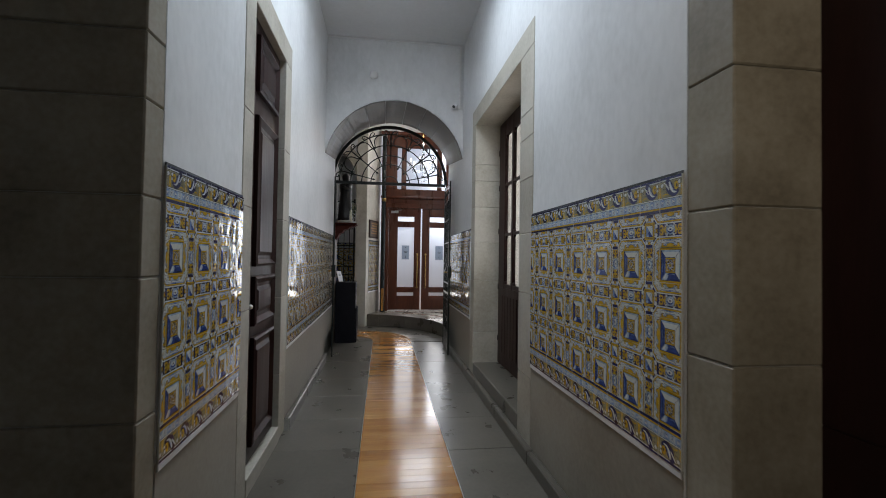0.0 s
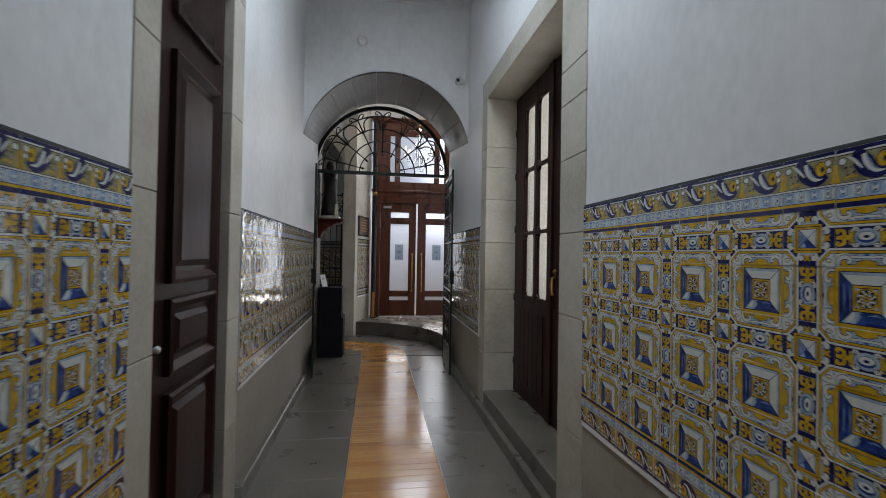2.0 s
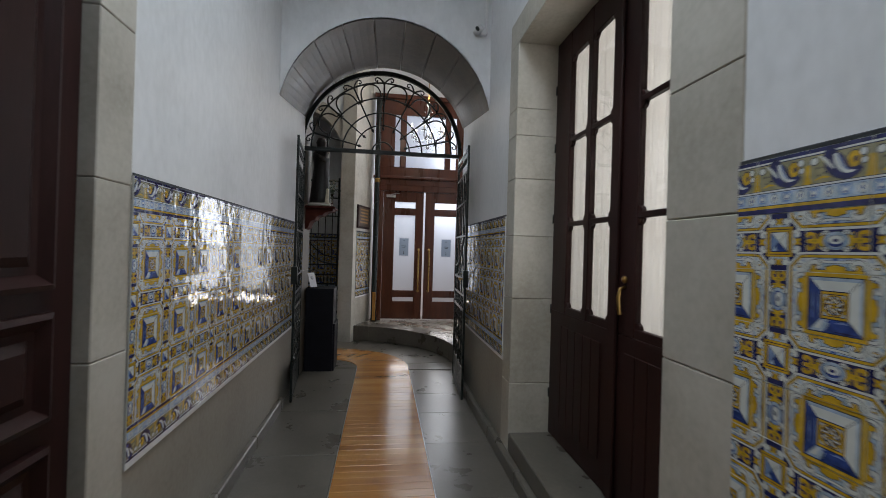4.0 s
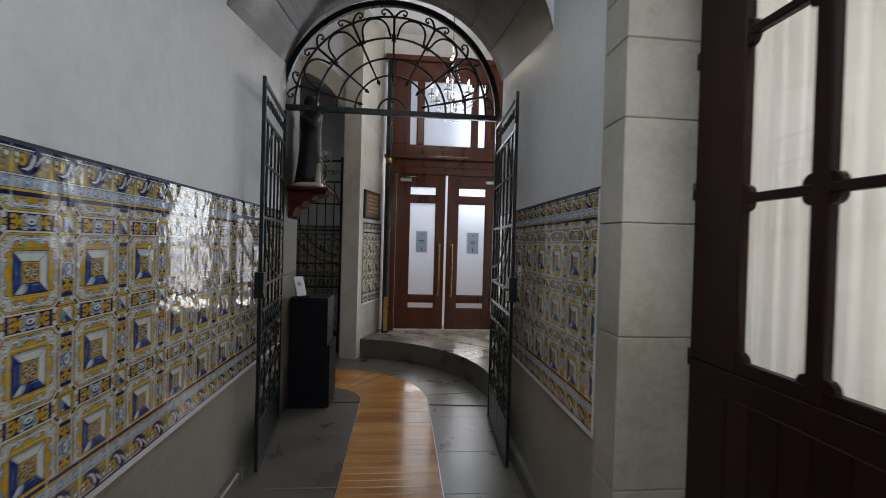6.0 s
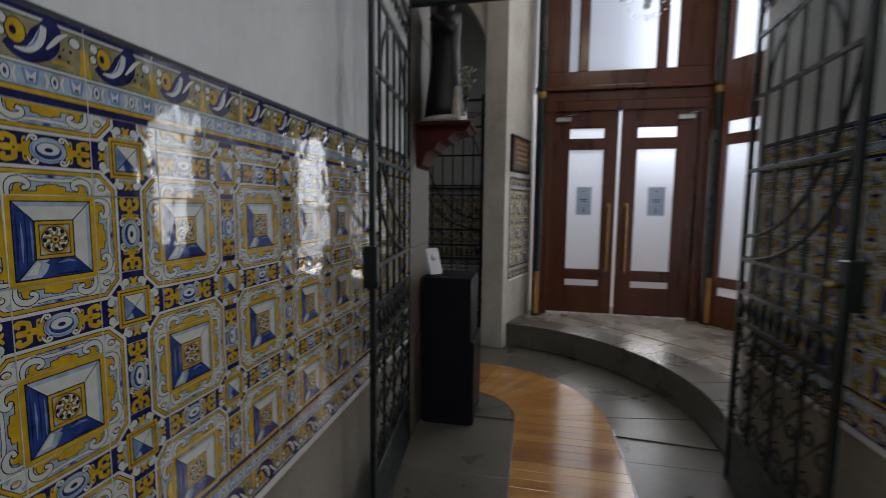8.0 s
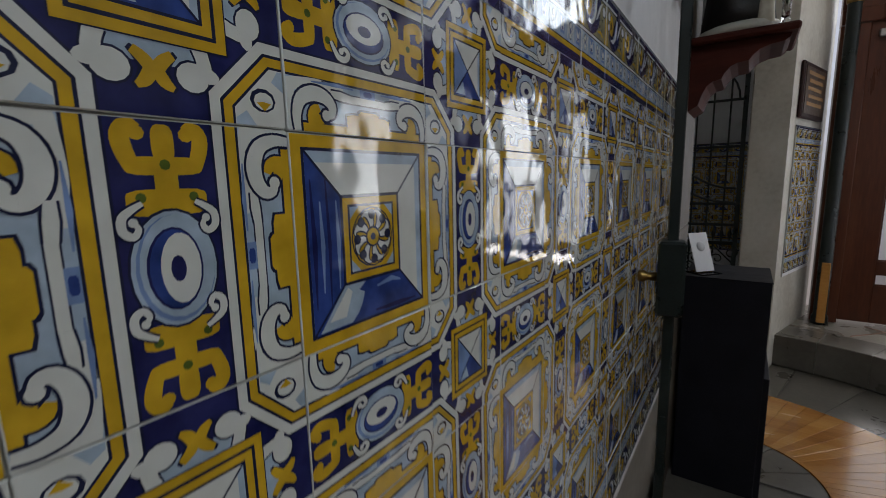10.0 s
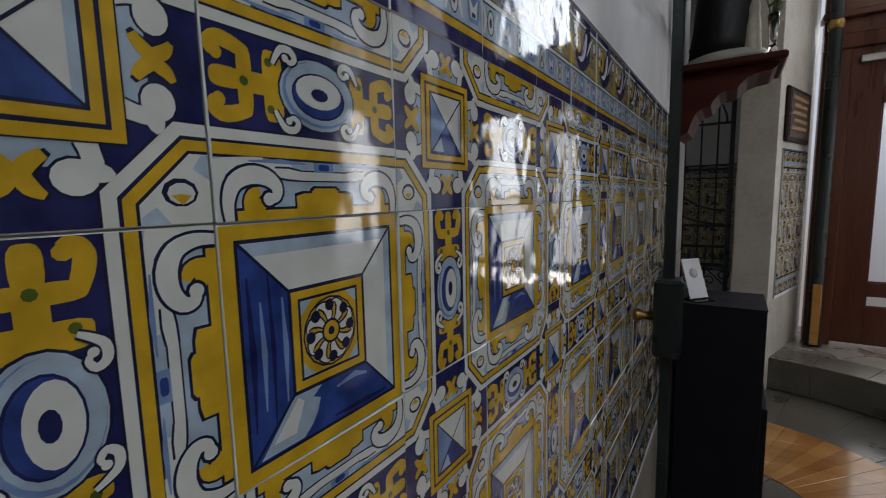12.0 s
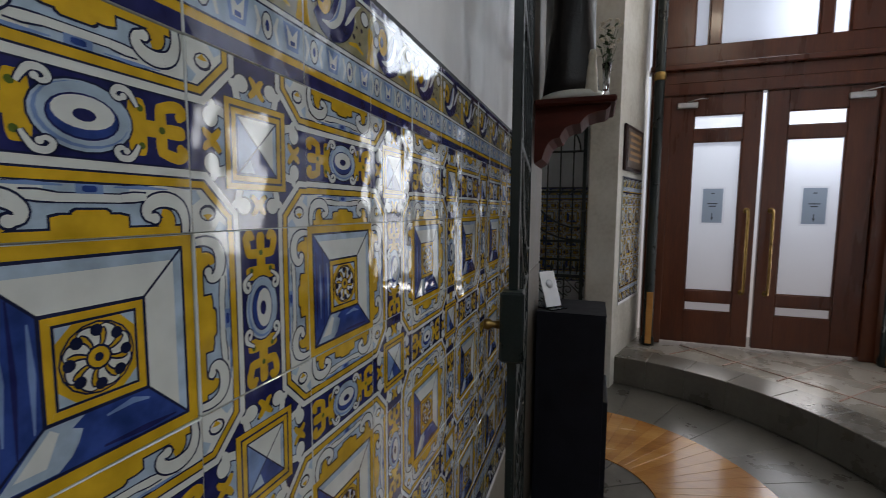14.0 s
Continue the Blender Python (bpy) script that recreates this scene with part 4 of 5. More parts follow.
part("transom_bar", box(-0.985, 0.985, -0.022, 0.022, -0.028, 0.022, 0.004), IRON, fan)
part("outer_ring", loft([[(r * math.cos(a), y, r * math.sin(a) + 0.01) for r, y in ((LR, -0.02), (LR + 0.05, -0.02), (LR + 0.05, 0.02), (LR, 0.02))] for a in [math.pi * k / 40 for k in range(41)]], closed=True), IRON, fan)
for r, rad in ((0.88, 0.011), (0.685, 0.010), (0.50, 0.010), (0.34, 0.009), (0.13, 0.010)):
    part("ring", ring_arc(r, 0.02, math.pi - 0.02, rad), IRON, fan)
for k in range(7):
    a = math.pi * (k + 0.5) / 7
    c, s = math.cos(a), math.sin(a)
    part("spoke", tube([(r * c, 0, r * s) for r in (0.3, 0.5, 0.7, 0.89)], [0.007, 0.010, 0.011, 0.012], sides=6), IRON, fan)
    bm = bmesh.new()
    star(0.685 * c, 0.685 * s, 0.042, bm)
    part("star", bm, IRON, fan)
    bm = bmesh.new()
    tube([(0.27 * c, 0, 0.27 * s), (0.30 * c, 0, 0.30 * s), (0.33 * c, 0, 0.33 * s)], [0.002, 0.02, 0.006], bm, sides=6)
    part("arrowhead", bm, IRON, fan)
    for f in (1, -1):      # forked curls that reach to the outer ring
        bm = bmesh.new()
        pts = [(0.86, 0), (0.90, 0.022 * f), (0.935, 0.06 * f), (0.945, 0.095 * f), (0.925, 0.118 * f), (0.90, 0.112 * f), (0.895, 0.092 * f), (0.908, 0.084 * f)]
        tube([(r * c - o * s, 0, r * s + o * c) for r, o in pts], [0.011, 0.011, 0.01, 0.009, 0.009, 0.009, 0.010, 0.012], bm, sides=5)
        part("curl", bm, IRON, fan)
for k in range(6):         # horseshoe loops between the stars
    a = math.pi * (k + 1) / 7
    c, s = math.cos(a), math.sin(a)
    pts = [(0.685 + 0.185 * math.sin(q) ** 0.6 if 0 < q < math.pi else 0.685, 0.125 * math.cos(q)) for q in [math.pi * j / 12 for j in range(13)]]
    part("loop", tube([(r * c - o * s, 0, r * s + o * c) for r, o in pts], 0.010, sides=6), IRON, fan)

# ---------------------------------------------------------------- pedestal, sign and corbel shelf
ped = thing("pedestal", "black display pedestal with a stepped lower block", "pedestal", at=(-0.75, 9.6, 0))
part("upper_block", box(-0.18, 0.172, -0.2, 0.18, 0.0, 1.078, 0.003), BLACK_CLOTH, ped)
part("lower_block", box(-0.17, 0.196, -0.18, 0.24, 0.0, 0.62, 0.003), BLACK_CLOTH, ped)
part("top_plate", box(-0.181, 0.174, -0.202, 0.181, 1.078, 1.084), BLACK_CLOTH, ped)
sign = thing("card_holder", "white card in a clear acrylic stand on the pedestal", "sign", at=(-0.86, 9.50, 1.084), rz=50)
part("card", prism([(-0.055, 0.012), (0.055, 0.012), (0.055, 0.21), (-0.055, 0.21)], 0.003, Matrix(((1, 0, 0, 0), (0, 0.34, -0.94, -0.02), (0, 0.94, 0.34, 0), (0, 0, 0, 1)))), PAPER, sign, "white card with a faint round print")
part("print", lathe([(0, 0), (0.025, 0), (0.025, 0.0006), (0, 0.0006)], sides=16, m=Matrix(((1, 0, 0, 0), (0, 0.34, -0.94, 0.022), (0, 0.94, 0.34, 0.132), (0, 0, 0, 1)))), NOTICE_PALE, sign, "faint grey print")
part("stand", box(-0.06, 0.06, -0.06, 0.05, 0.0, 0.006, 0.002), CLEAR, sign, "clear acrylic foot")

shelf = thing("corbel_shelf", "red-brown moulded wooden corbel shelf on the wall", "shelf", at=(-0.95, 9.43, 0.075))
part("board", box(0.0, 0.375, -0.2, 0.2, 2.045, 2.075, 0.008), RED_WOOD, shelf)
part("moulding", prism([(0.0, 2.045), (0.35, 2.045), (0.346, 2.03), (0.33, 2.018), (0.285, 2.012), (0.25, 2.0), (0.228, 1.98), (0.215, 1.962), (0.175, 1.957), (0.15, 1.945), (0.132, 1.922), (0.122, 1.9), (0.09, 1.893), (0.068, 1.875), (0.052, 1.84), (0.04, 1.80), (0.0, 1.775)], 0.30, Matrix(((1, 0, 0, 0), (0, 0, -1, 0.15), (0, 1, 0, 0), (0, 0, 0, 1))), ), RED_WOOD, shelf)
STATUE = surface("dark_polychrome_wood", [(0.3, (0.010, 0.008, 0.008)), (0.7, (0.022, 0.018, 0.017))], 14, 90, (0.4, 0.6), 0.3)
bm = bmesh.new()
secs = [(0.115, 0.10, 0.0), (0.11, 0.095, 0.06), (0.10, 0.085, 0.2), (0.09, 0.075, 0.36), (0.085, 0.07, 0.5), (0.105, 0.07, 0.6), (0.11, 0.065, 0.66), (0.05, 0.045, 0.70), (0.05, 0.05, 0.74), (0.055, 0.06, 0.79), (0.035, 0.04, 0.85), (0.005, 0.005, 0.86)]
loft([[(a * math.cos(q) * (1 + 0.08 * math.sin(5 * q + z * 9) * (z < 0.55)), b * math.sin(q) * (1 + 0.08 * math.cos(6 * q + z * 7) * (z < 0.55)), z) for q in [2 * math.pi * k / 20 for k in range(20)]] for a, b, z in secs], bm, closed=True, caps=True)
tube([(0.09, -0.02, 0.62), (0.12, -0.06, 0.55), (0.11, -0.11, 0.56), (0.06, -0.13, 0.60)], [0.035, 0.032, 0.028, 0.024], bm, sides=8)
dark = len(bm.faces)
loft([[(a * math.cos(q), a * 0.85 * math.sin(q), z) for q in [2 * math.pi * k / 24 for k in range(24)]] for a, z in ((0.125, -0.05), (0.14, -0.04), (0.142, -0.025), (0.13, -0.006), (0.105, 0.004))], bm, closed=True, caps=True)
bm.faces.ensure_lookup_table()
for f in bm.faces[dark:]:
    f.material_index = 1
bm.transform(pose(-0.79, 9.43, 2.203, 0, 0, -40) @ Matrix.Diagonal((1.25, 1.25, 1.0, 1)))
tagged(part("statue", bm, [STATUE, CREAM_PLASTER], None, "", True), "small dark robed wooden statue on a pale round base", "statue")
tagged(part("figurine", lathe([(0.03, 0), (0.034, 0.02), (0.028, 0.08), (0.024, 0.14), (0.018, 0.18), (0.02, 0.21), (0.012, 0.235), (0.0, 0.24)], m=pose(-0.69, 9.33, 2.1505)), IVORY, None, "", True), "ivory coloured small figurine on the shelf", "figurine")
vase = thing("flower_vase", "slim glass vase with a posy of small pale flowers", "vase", at=(-0.625, 9.31, 2.1505))
part("glass", lathe([(0.0, 0.0), (0.022, 0.0), (0.024, 0.01), (0.014, 0.03), (0.016, 0.1), (0.022, 0.16), (0.02, 0.16), (0.014, 0.1), (0.012, 0.04), (0.0, 0.03)], sides=12), CLEAR, vase, "clear glass")
rnd = random.Random(4)
bm = bmesh.new()
for k in range(16):
    a, r, z = rnd.uniform(0, 6.28), rnd.uniform(0.01, 0.06), rnd.uniform(0.2, 0.33)
    tube([(0, 0, 0.08), (0.4 * r * math.cos(a), 0.4 * r * math.sin(a), z * 0.7), (r * math.cos(a), r * math.sin(a), z)], 0.0016, bm, sides=4)
    for j in range(3):
        b = rnd.uniform(0, 6.28)
        q = Vector((r * math.cos(a) * 0.8, r * math.sin(a) * 0.8, z - 0.04 * j))
        e = q + Vector((0.03 * math.cos(b), 0.03 * math.sin(b), 0.012))
        s = Vector((-math.sin(b), math.cos(b), 0.2)) * 0.009
        bm.faces.new([bm.verts.new(p) for p in (q, (q + e) / 2 + s, e, (q + e) / 2 - s)])
part("leaves", bm, LEAF, vase, "thin green stems and leaves")
for k in range(14):
    a, r, z = rnd.uniform(0, 6.28), rnd.uniform(0.01, 0.065), rnd.uniform(0.22, 0.34)
    bm = bmesh.new()
    for j in range(5):
        b = 2 * math.pi * j / 5
        tube([(0, 0, 0), (0.009 * math.cos(b), 0.009 * math.sin(b), 0.004), (0.014 * math.cos(b), 0.014 * math.sin(b), 0.001)], [0.002, 0.006, 0.002], bm, sides=4)
    bm.transform(pose(r * math.cos(a), r * math.sin(a), z, rnd.uniform(-40, 40), rnd.uniform(-40, 40), 0))
    part("blossom", bm, IVORY, vase, "pale cream blossom")

# plaque on the oblique wall
plaque = thing("wall_plaque", "dark framed wall plaque with lines of gilt lettering", "plaque")
plaque.matrix_world = OBL
part("frame", prism([(0.07, 1.985), (0.68, 1.985), (0.68, 2.40), (0.07, 2.40)], 0.03, bevel=0.01), DARK_WOOD, plaque)
part("plate", prism([(0.105, 2.02), (0.645, 2.02), (0.645, 2.365), (0.105, 2.365)], 0.034), PLAQUE, plaque, "dark brown plate")
for k in range(5):
    z = 2.31 - 0.057 * k
    part("line", prism([(0.16 + 0.03 * (k % 2), z), (0.59 - 0.03 * (k % 3), z), (0.59 - 0.03 * (k % 3), z + 0.026), (0.16 + 0.03 * (k % 2), z + 0.026)], 0.0355), GILT, plaque, "unreadable gilt line")

# ---------------------------------------------------------------- chandelier in the vestibule
ch = thing("chandelier", "small crystal chandelier hanging on a chain", "chandelier", at=(0.69, 10.36, 3.10))
part("chain", tube([(0, 0, 0.85), (0, 0, Z_VEST - 3.10)], 0.006, sides=6), BRASS, ch)
part("stem", lathe([(0.0, 0.1), (0.03, 0.12), (0.015, 0.2), (0.035, 0.3), (0.012, 0.42), (0.03, 0.6), (0.012, 0.75), (0.02, 0.82), (0.0, 0.86)], sides=12), CRYSTAL, ch)
part("canopy", lathe([(0.0, Z_VEST - 3.14), (0.05, Z_VEST - 3.13), (0.06, Z_VEST - 3.101), (0.0, Z_VEST - 3.101)], sides=14), BRASS, ch)
for k in range(6):
    a = 2 * math.pi * k / 6 + 0.2
    c, s = math.cos(a), math.sin(a)
    arm = part("arm", tube([(r * c, r * s, z) for r, z in ((0.02, 0.32), (0.08, 0.24), (0.17, 0.22), (0.24, 0.27), (0.26, 0.33))], 0.008, sides=6), CRYSTAL, ch)
    part("drip_pan", lathe([(0.0, 0.33), (0.045, 0.335), (0.04, 0.345), (0.0, 0.345)], sides=10, m=pose(0.26 * c, 0.26 * s, 0)), CRYSTAL, arm)
    part("candle_tube", lathe([(0.0, 0.345), (0.010, 0.345), (0.010, 0.42), (0.0, 0.42)], sides=8, m=pose(0.26 * c, 0.26 * s, 0)), IVORY, arm)
    part("bulb", lathe([(0.0, 0.42), (0.010, 0.43), (0.013, 0.45), (0.006, 0.48), (0.0, 0.49)], sides=8, m=pose(0.26 * c, 0.26 * s, 0)), BULB, arm, "small glowing candle bulb")
    bm = bmesh.new()
    for t in range(9):     # swags of beads from the crown to the arms and below
        f = t / 8
        r, z = 0.03 + 0.23 * f, 0.80 - 0.50 * f - 0.12 * math.sin(math.pi * f)
        lathe([(0.0, -0.011), (0.011, 0.0), (0.0, 0.011)], bm, 6, pose(r * c, r * s, z))
    for t in range(7):
        f = t / 6
        r, z = 0.26 - 0.22 * f, 0.26 - 0.22 * math.sin(math.pi / 2 * f)
        lathe([(0.0, -0.011), (0.011, 0.0), (0.0, 0.011)], bm, 6, pose(r * c, r * s, z))
    for t in range(3):
        lathe([(0.0, -0.03), (0.010, -0.005), (0.006, 0.012), (0.0, 0.016)], bm, 6, pose((0.26 - 0.03 * t) * c, (0.26 - 0.03 * t) * s, 0.27 - 0.01 * t))
    tagged(part("bead_string", bm, CRYSTAL, ch, "string of clear crystal beads"), kind="stuff")

glow = bpy.data.lights.new("chandelier_light", "POINT")
glow.energy, glow.color, glow.shadow_soft_size = 20, (1.0, 0.85, 0.67), 0.12
new("chandelier_light", glow).matrix_world = pose(0.69, 10.36, 3.98)

# ---------------------------------------------------------------- small fittings on the end wall
det = thing("smoke_detector", "round white detector on the end wall", "detector", at=(-0.28, Y_END, 4.205))
part("base", lathe([(0.0, 0.0), (0.062, 0.0), (0.062, 0.012), (0.05, 0.03), (0.03, 0.042), (0.0, 0.044)], sides=20, m=pose(0, 0, 0, 90, 0, 0)), WHITE_PAINT, det)
cc = thing("security_camera", "small white and black security camera on the end wall", "camera", at=(0.92, Y_END, 3.79))
part("bracket", box(0.02, 0.075, -0.03, 0.0, -0.03, 0.03, 0.004), WHITE_PAINT, cc)
part("housing", lathe([(0.0, -0.05), (0.028, -0.05), (0.032, -0.03), (0.032, 0.04), (0.0, 0.045)], sides=14, m=pose(-0.01, -0.055, 0.0, 75, 0, 30)), WHITE_PAINT, cc)
part("lens", lathe([(0.0, 0.0), (0.024, 0.0), (0.022, 0.012), (0.0, 0.018)], sides=12, m=pose(-0.035, -0.102, -0.015, 75, 0, 30)), INK, cc, "black lens")
tr = setting("trim_cable_duct", box(0.985, 1.012, Y_END - 0.02, Y_END, 3.78, Z_CEIL - 0.03, 0.003), WHITE_PAINT, "white plastic cable duct in the corner", "trim")
part("duct", box(XL, XR, Y_END - 0.016, Y_END, Z_CEIL - 0.028, Z_CEIL - 0.002, 0.003), WHITE_PAINT, tr)

# ---------------------------------------------------------------- painted tiles
TS = 0.14        # width of a tile
TZ = 0.1435      # its height, with the joint


def clip(poly, lo, hi):
    """The part of an outline between x = lo and x = hi."""
    for side, v in ((1, lo), (-1, hi)):
        out = []
        for i, p in enumerate(poly):
            q = poly[(i + 1) % len(poly)]
            a, b = side * (p[0] - v) >= 0, side * (q[0] - v) >= 0
            if a:
                out.append(p)
            if a != b:
                t = (v - p[0]) / (q[0] - p[0])
                out.append((v, p[1] + t * (q[1] - p[1])))
        poly = out
        if len(poly) < 3:
            return []
    return poly


def oval(cx, cy, rx, ry, n=14):
    return [(cx + rx * math.cos(2 * math.pi * k / n), cy + ry * math.sin(2 * math.pi * k / n)) for k in range(n)]


def rect(x0, x1, y0, y1):
    return [(x0, y0), (x1, y0), (x1, y1), (x0, y1)]


def frame_of(r0, r1):
    return [[(-r0, -r0), (r0, -r0), (r1, -r1), (-r1, -r1)], [(r0, -r0), (r0, r0), (r1, r1), (r1, -r1)], [(r0, r0), (-r0, r0), (-r1, r1), (r1, r1)], [(-r0, r0), (-r0, -r0), (-r1, -r1), (-r1, r1)]]


def eased(pts, w, n=3):
    """A brush line's points and widths, rounded off between the given ones."""
    ws = list(w) if isinstance(w, (list, tuple)) else [w] * len(pts)
    rows = [(x, y, v) for (x, y), v in zip(pts, ws)]
    out = []
    for i in range(len(rows) - 1):
        a, b, c, d = rows[max(i - 1, 0)], rows[i], rows[i + 1], rows[min(i + 2, len(rows) - 1)]
        for k in range(n):
            t = k / n
            out.append(tuple(0.5 * (2 * q + (u - p) * t + (2 * p - 5 * q + 4 * u - v) * t * t + (3 * q - p - 3 * u + v) * t ** 3) for p, q, u, v in zip(a, b, c, d)))
    out.append(rows[-1])
    return [(x, y) for x, y, v in out], [max(v, 0.003) for x, y, v in out]


def rounded(poly, cut=0.25, times=2):
    """An outline with its corners cut off, as a brush would leave them."""
    for k in range(times):
        out = []
        for i, p in enumerate(poly):
            q = poly[(i + 1) % len(poly)]
            out += [(p[0] + (q[0] - p[0]) * cut, p[1] + (q[1] - p[1]) * cut), (q[0] - (q[0] - p[0]) * cut, q[1] - (q[1] - p[1]) * cut)]
        poly = out
    return poly


def stroke(pts, w):
    """A painted line as a row of quads; w: width, or one width a point."""
    out, side = [], []
    if len(pts) > 3:
        pts, w = eased(pts, w)
    for i, p in enumerate(pts):
        a, b = pts[max(i - 1, 0)], pts[min(i + 1, len(pts) - 1)]
        d = math.hypot(b[0] - a[0], b[1] - a[1]) or 1
        h = (w[i] if isinstance(w, (list, tuple)) else w) / 2
        n = (-(b[1] - a[1]) / d * h, (b[0] - a[0]) / d * h)
        side.append(((p[0] + n[0], p[1] + n[1]), (p[0] - n[0], p[1] - n[1])))
    for (a, b), (c, d) in zip(side, side[1:]):
        out.append([a, b, d, c])
    return out


def inked(col, pts, w, layer, ink=0.022):
    """A brush line with a dark outline."""
    ww = [v + ink for v in w] if isinstance(w, (list, tuple)) else w + ink
    ends = []
    if len(pts) > 4:      # a round ball where the curl ends
        v = w[-1] if isinstance(w, (list, tuple)) else w
        e = pts[-1]
        ends = [(oval(e[0], e[1], v * 0.5 + ink * 0.6 + 0.008, v * 0.5 + ink * 0.6 + 0.008, 10), D_, layer), (oval(e[0], e[1], v * 0.5 + 0.008, v * 0.5 + 0.008, 10), col, layer + 1)]
    return [(q, D_, layer) for q in stroke(pts, ww)] + [(q, col, layer + 1) for q in stroke(pts, w)] + ends


def blob(col, poly, layer, ink=0.012):
    cx, cy = sum(p[0] for p in poly) / len(poly), sum(p[1] for p in poly) / len(poly)
    grow = []
    for x, y in poly:
        d = math.hypot(x - cx, y - cy) or 1
        grow.append((x + (x - cx) / d * ink, y + (y - cy) / d * ink))
    return [(grow, D_, layer), (poly, col, layer + 1)]


def flip(shapes, sx=1, sy=1, swap=False):
    out = []
    for p, c, l in shapes:
        q = [(x * sx, y * sy) for x, y in p]
        if swap:
            q = [(y, x) for x, y in q]
        if (sx * sy < 0) != swap:
            q = q[::-1]
        out.append((q, c, l))
    return out


def tile_diamond():
    s = []
    s += [(q, Y_, 1) for q in frame_of(0.5, 0.44)]
    s += [(q, D_, 1) for q in frame_of(0.44, 0.425)]
    o, i = 0.425, 0.215
    s += [([(-o, o), (-i, i), (i, i), (o, o)], W_, 1), ([(o, o), (i, i), (i, -i), (o, -o)], W_, 1),
          ([(-o, -o), (o, -o), (i, -i), (-i, -i)], B_, 1), ([(-o, -o), (-i, -i), (-i, i), (-o, o)], B_, 1)]
    s += [([(-o, o), (-o + 0.05, o - 0.05), (o - 0.05, o - 0.05), (o, o)], P_, 2)]
    s += [([(o - 0.045, o - 0.045), (o - 0.045, -o + 0.045), (o, -o), (o, o)], P_, 2)]
    s += [(q, N_, 2) for x, w in ((-0.40, 0.03), (-0.31, 0.022)) for q in stroke([(x, -0.30), (x + 0.008, 0.0), (x, 0.30)], [0.006, w, 0.008])]
    s += [(q, M_, 2) for x in (-0.35, -0.25) for q in stroke([(x, -0.23), (x + 0.006, 0.0), (x, 0.2)], [0.006, 0.026, 0.008])]
    # pale jagged light on the lower face
    s += [([(-0.39, -0.42), (-0.18, -0.42), (-0.13, -0.38), (-0.17, -0.365), (-0.10, -0.335), (-0.145, -0.315), (-0.08, -0.28), (-0.12, -0.262), (-0.07, -0.225), (-0.215, -0.22)], P_, 2),
          ([(-0.33, -0.38), (-0.22, -0.38), (-0.17, -0.26), (-0.20, -0.235)], W_, 3)]
    s += [(q, N_, 2) for q in stroke([(0.0, -0.40), (0.2, -0.405), (0.36, -0.405)], [0.01, 0.03, 0.006])]
    s += [(q, M_, 2) for q in stroke([(0.02, -0.27), (0.14, -0.25), (0.22, -0.27)], [0.01, 0.03, 0.01])]
    for a, b in (((-o, o), (-i, i)), ((o, o), (i, i)), ((-o, -o), (-i, -i)), ((o, -o), (i, -i))):
        s += [(q, D_, 3) for q in stroke([a, b], 0.012)]
    s += [(q, D_, 3) for q in frame_of(0.224, 0.208)] + [(q, Y_, 3) for q in frame_of(0.208, 0.175)] + [(q, D_, 3) for q in frame_of(0.175, 0.163)]
    s += [(rect(-0.163, 0.163, -0.163, 0.163), Y_, 2), (oval(0, 0, 0.158, 0.158, 16), D_, 3), (oval(0, 0, 0.150, 0.150, 16), Y_, 4)]
    for sx in (1, -1):
        for sy in (1, -1):
            s += flip([([(0.163, 0.163), (0.1, 0.163), (0.163, 0.1)], P_, 4)], sx, sy)
    for k in range(8):
        a = math.pi * k / 4 + 0.2
        pts = [(r * math.cos(a + t), r * math.sin(a + t)) for r, t in ((0.045, 0.0), (0.08, -0.08), (0.115, 0.05), (0.135, 0.32), (0.128, 0.5))]
        s += [(q, D_, 5) for q in stroke(pts, [0.03, 0.052, 0.058, 0.03, 0.016])] + [(q, W_, 6) for q in stroke(pts, [0.014, 0.034, 0.038, 0.014, 0.006])]
        a += 0.62
        s += [(oval(0.118 * math.cos(a), 0.118 * math.sin(a), 0.027, 0.027, 9), D_, 7)]
    s += [(oval(0, 0, 0.056, 0.056, 12), D_, 7), (oval(0, 0, 0.045, 0.045, 12), Y_, 8), (oval(0, 0, 0.02, 0.02, 8), D_, 9)]
    return s


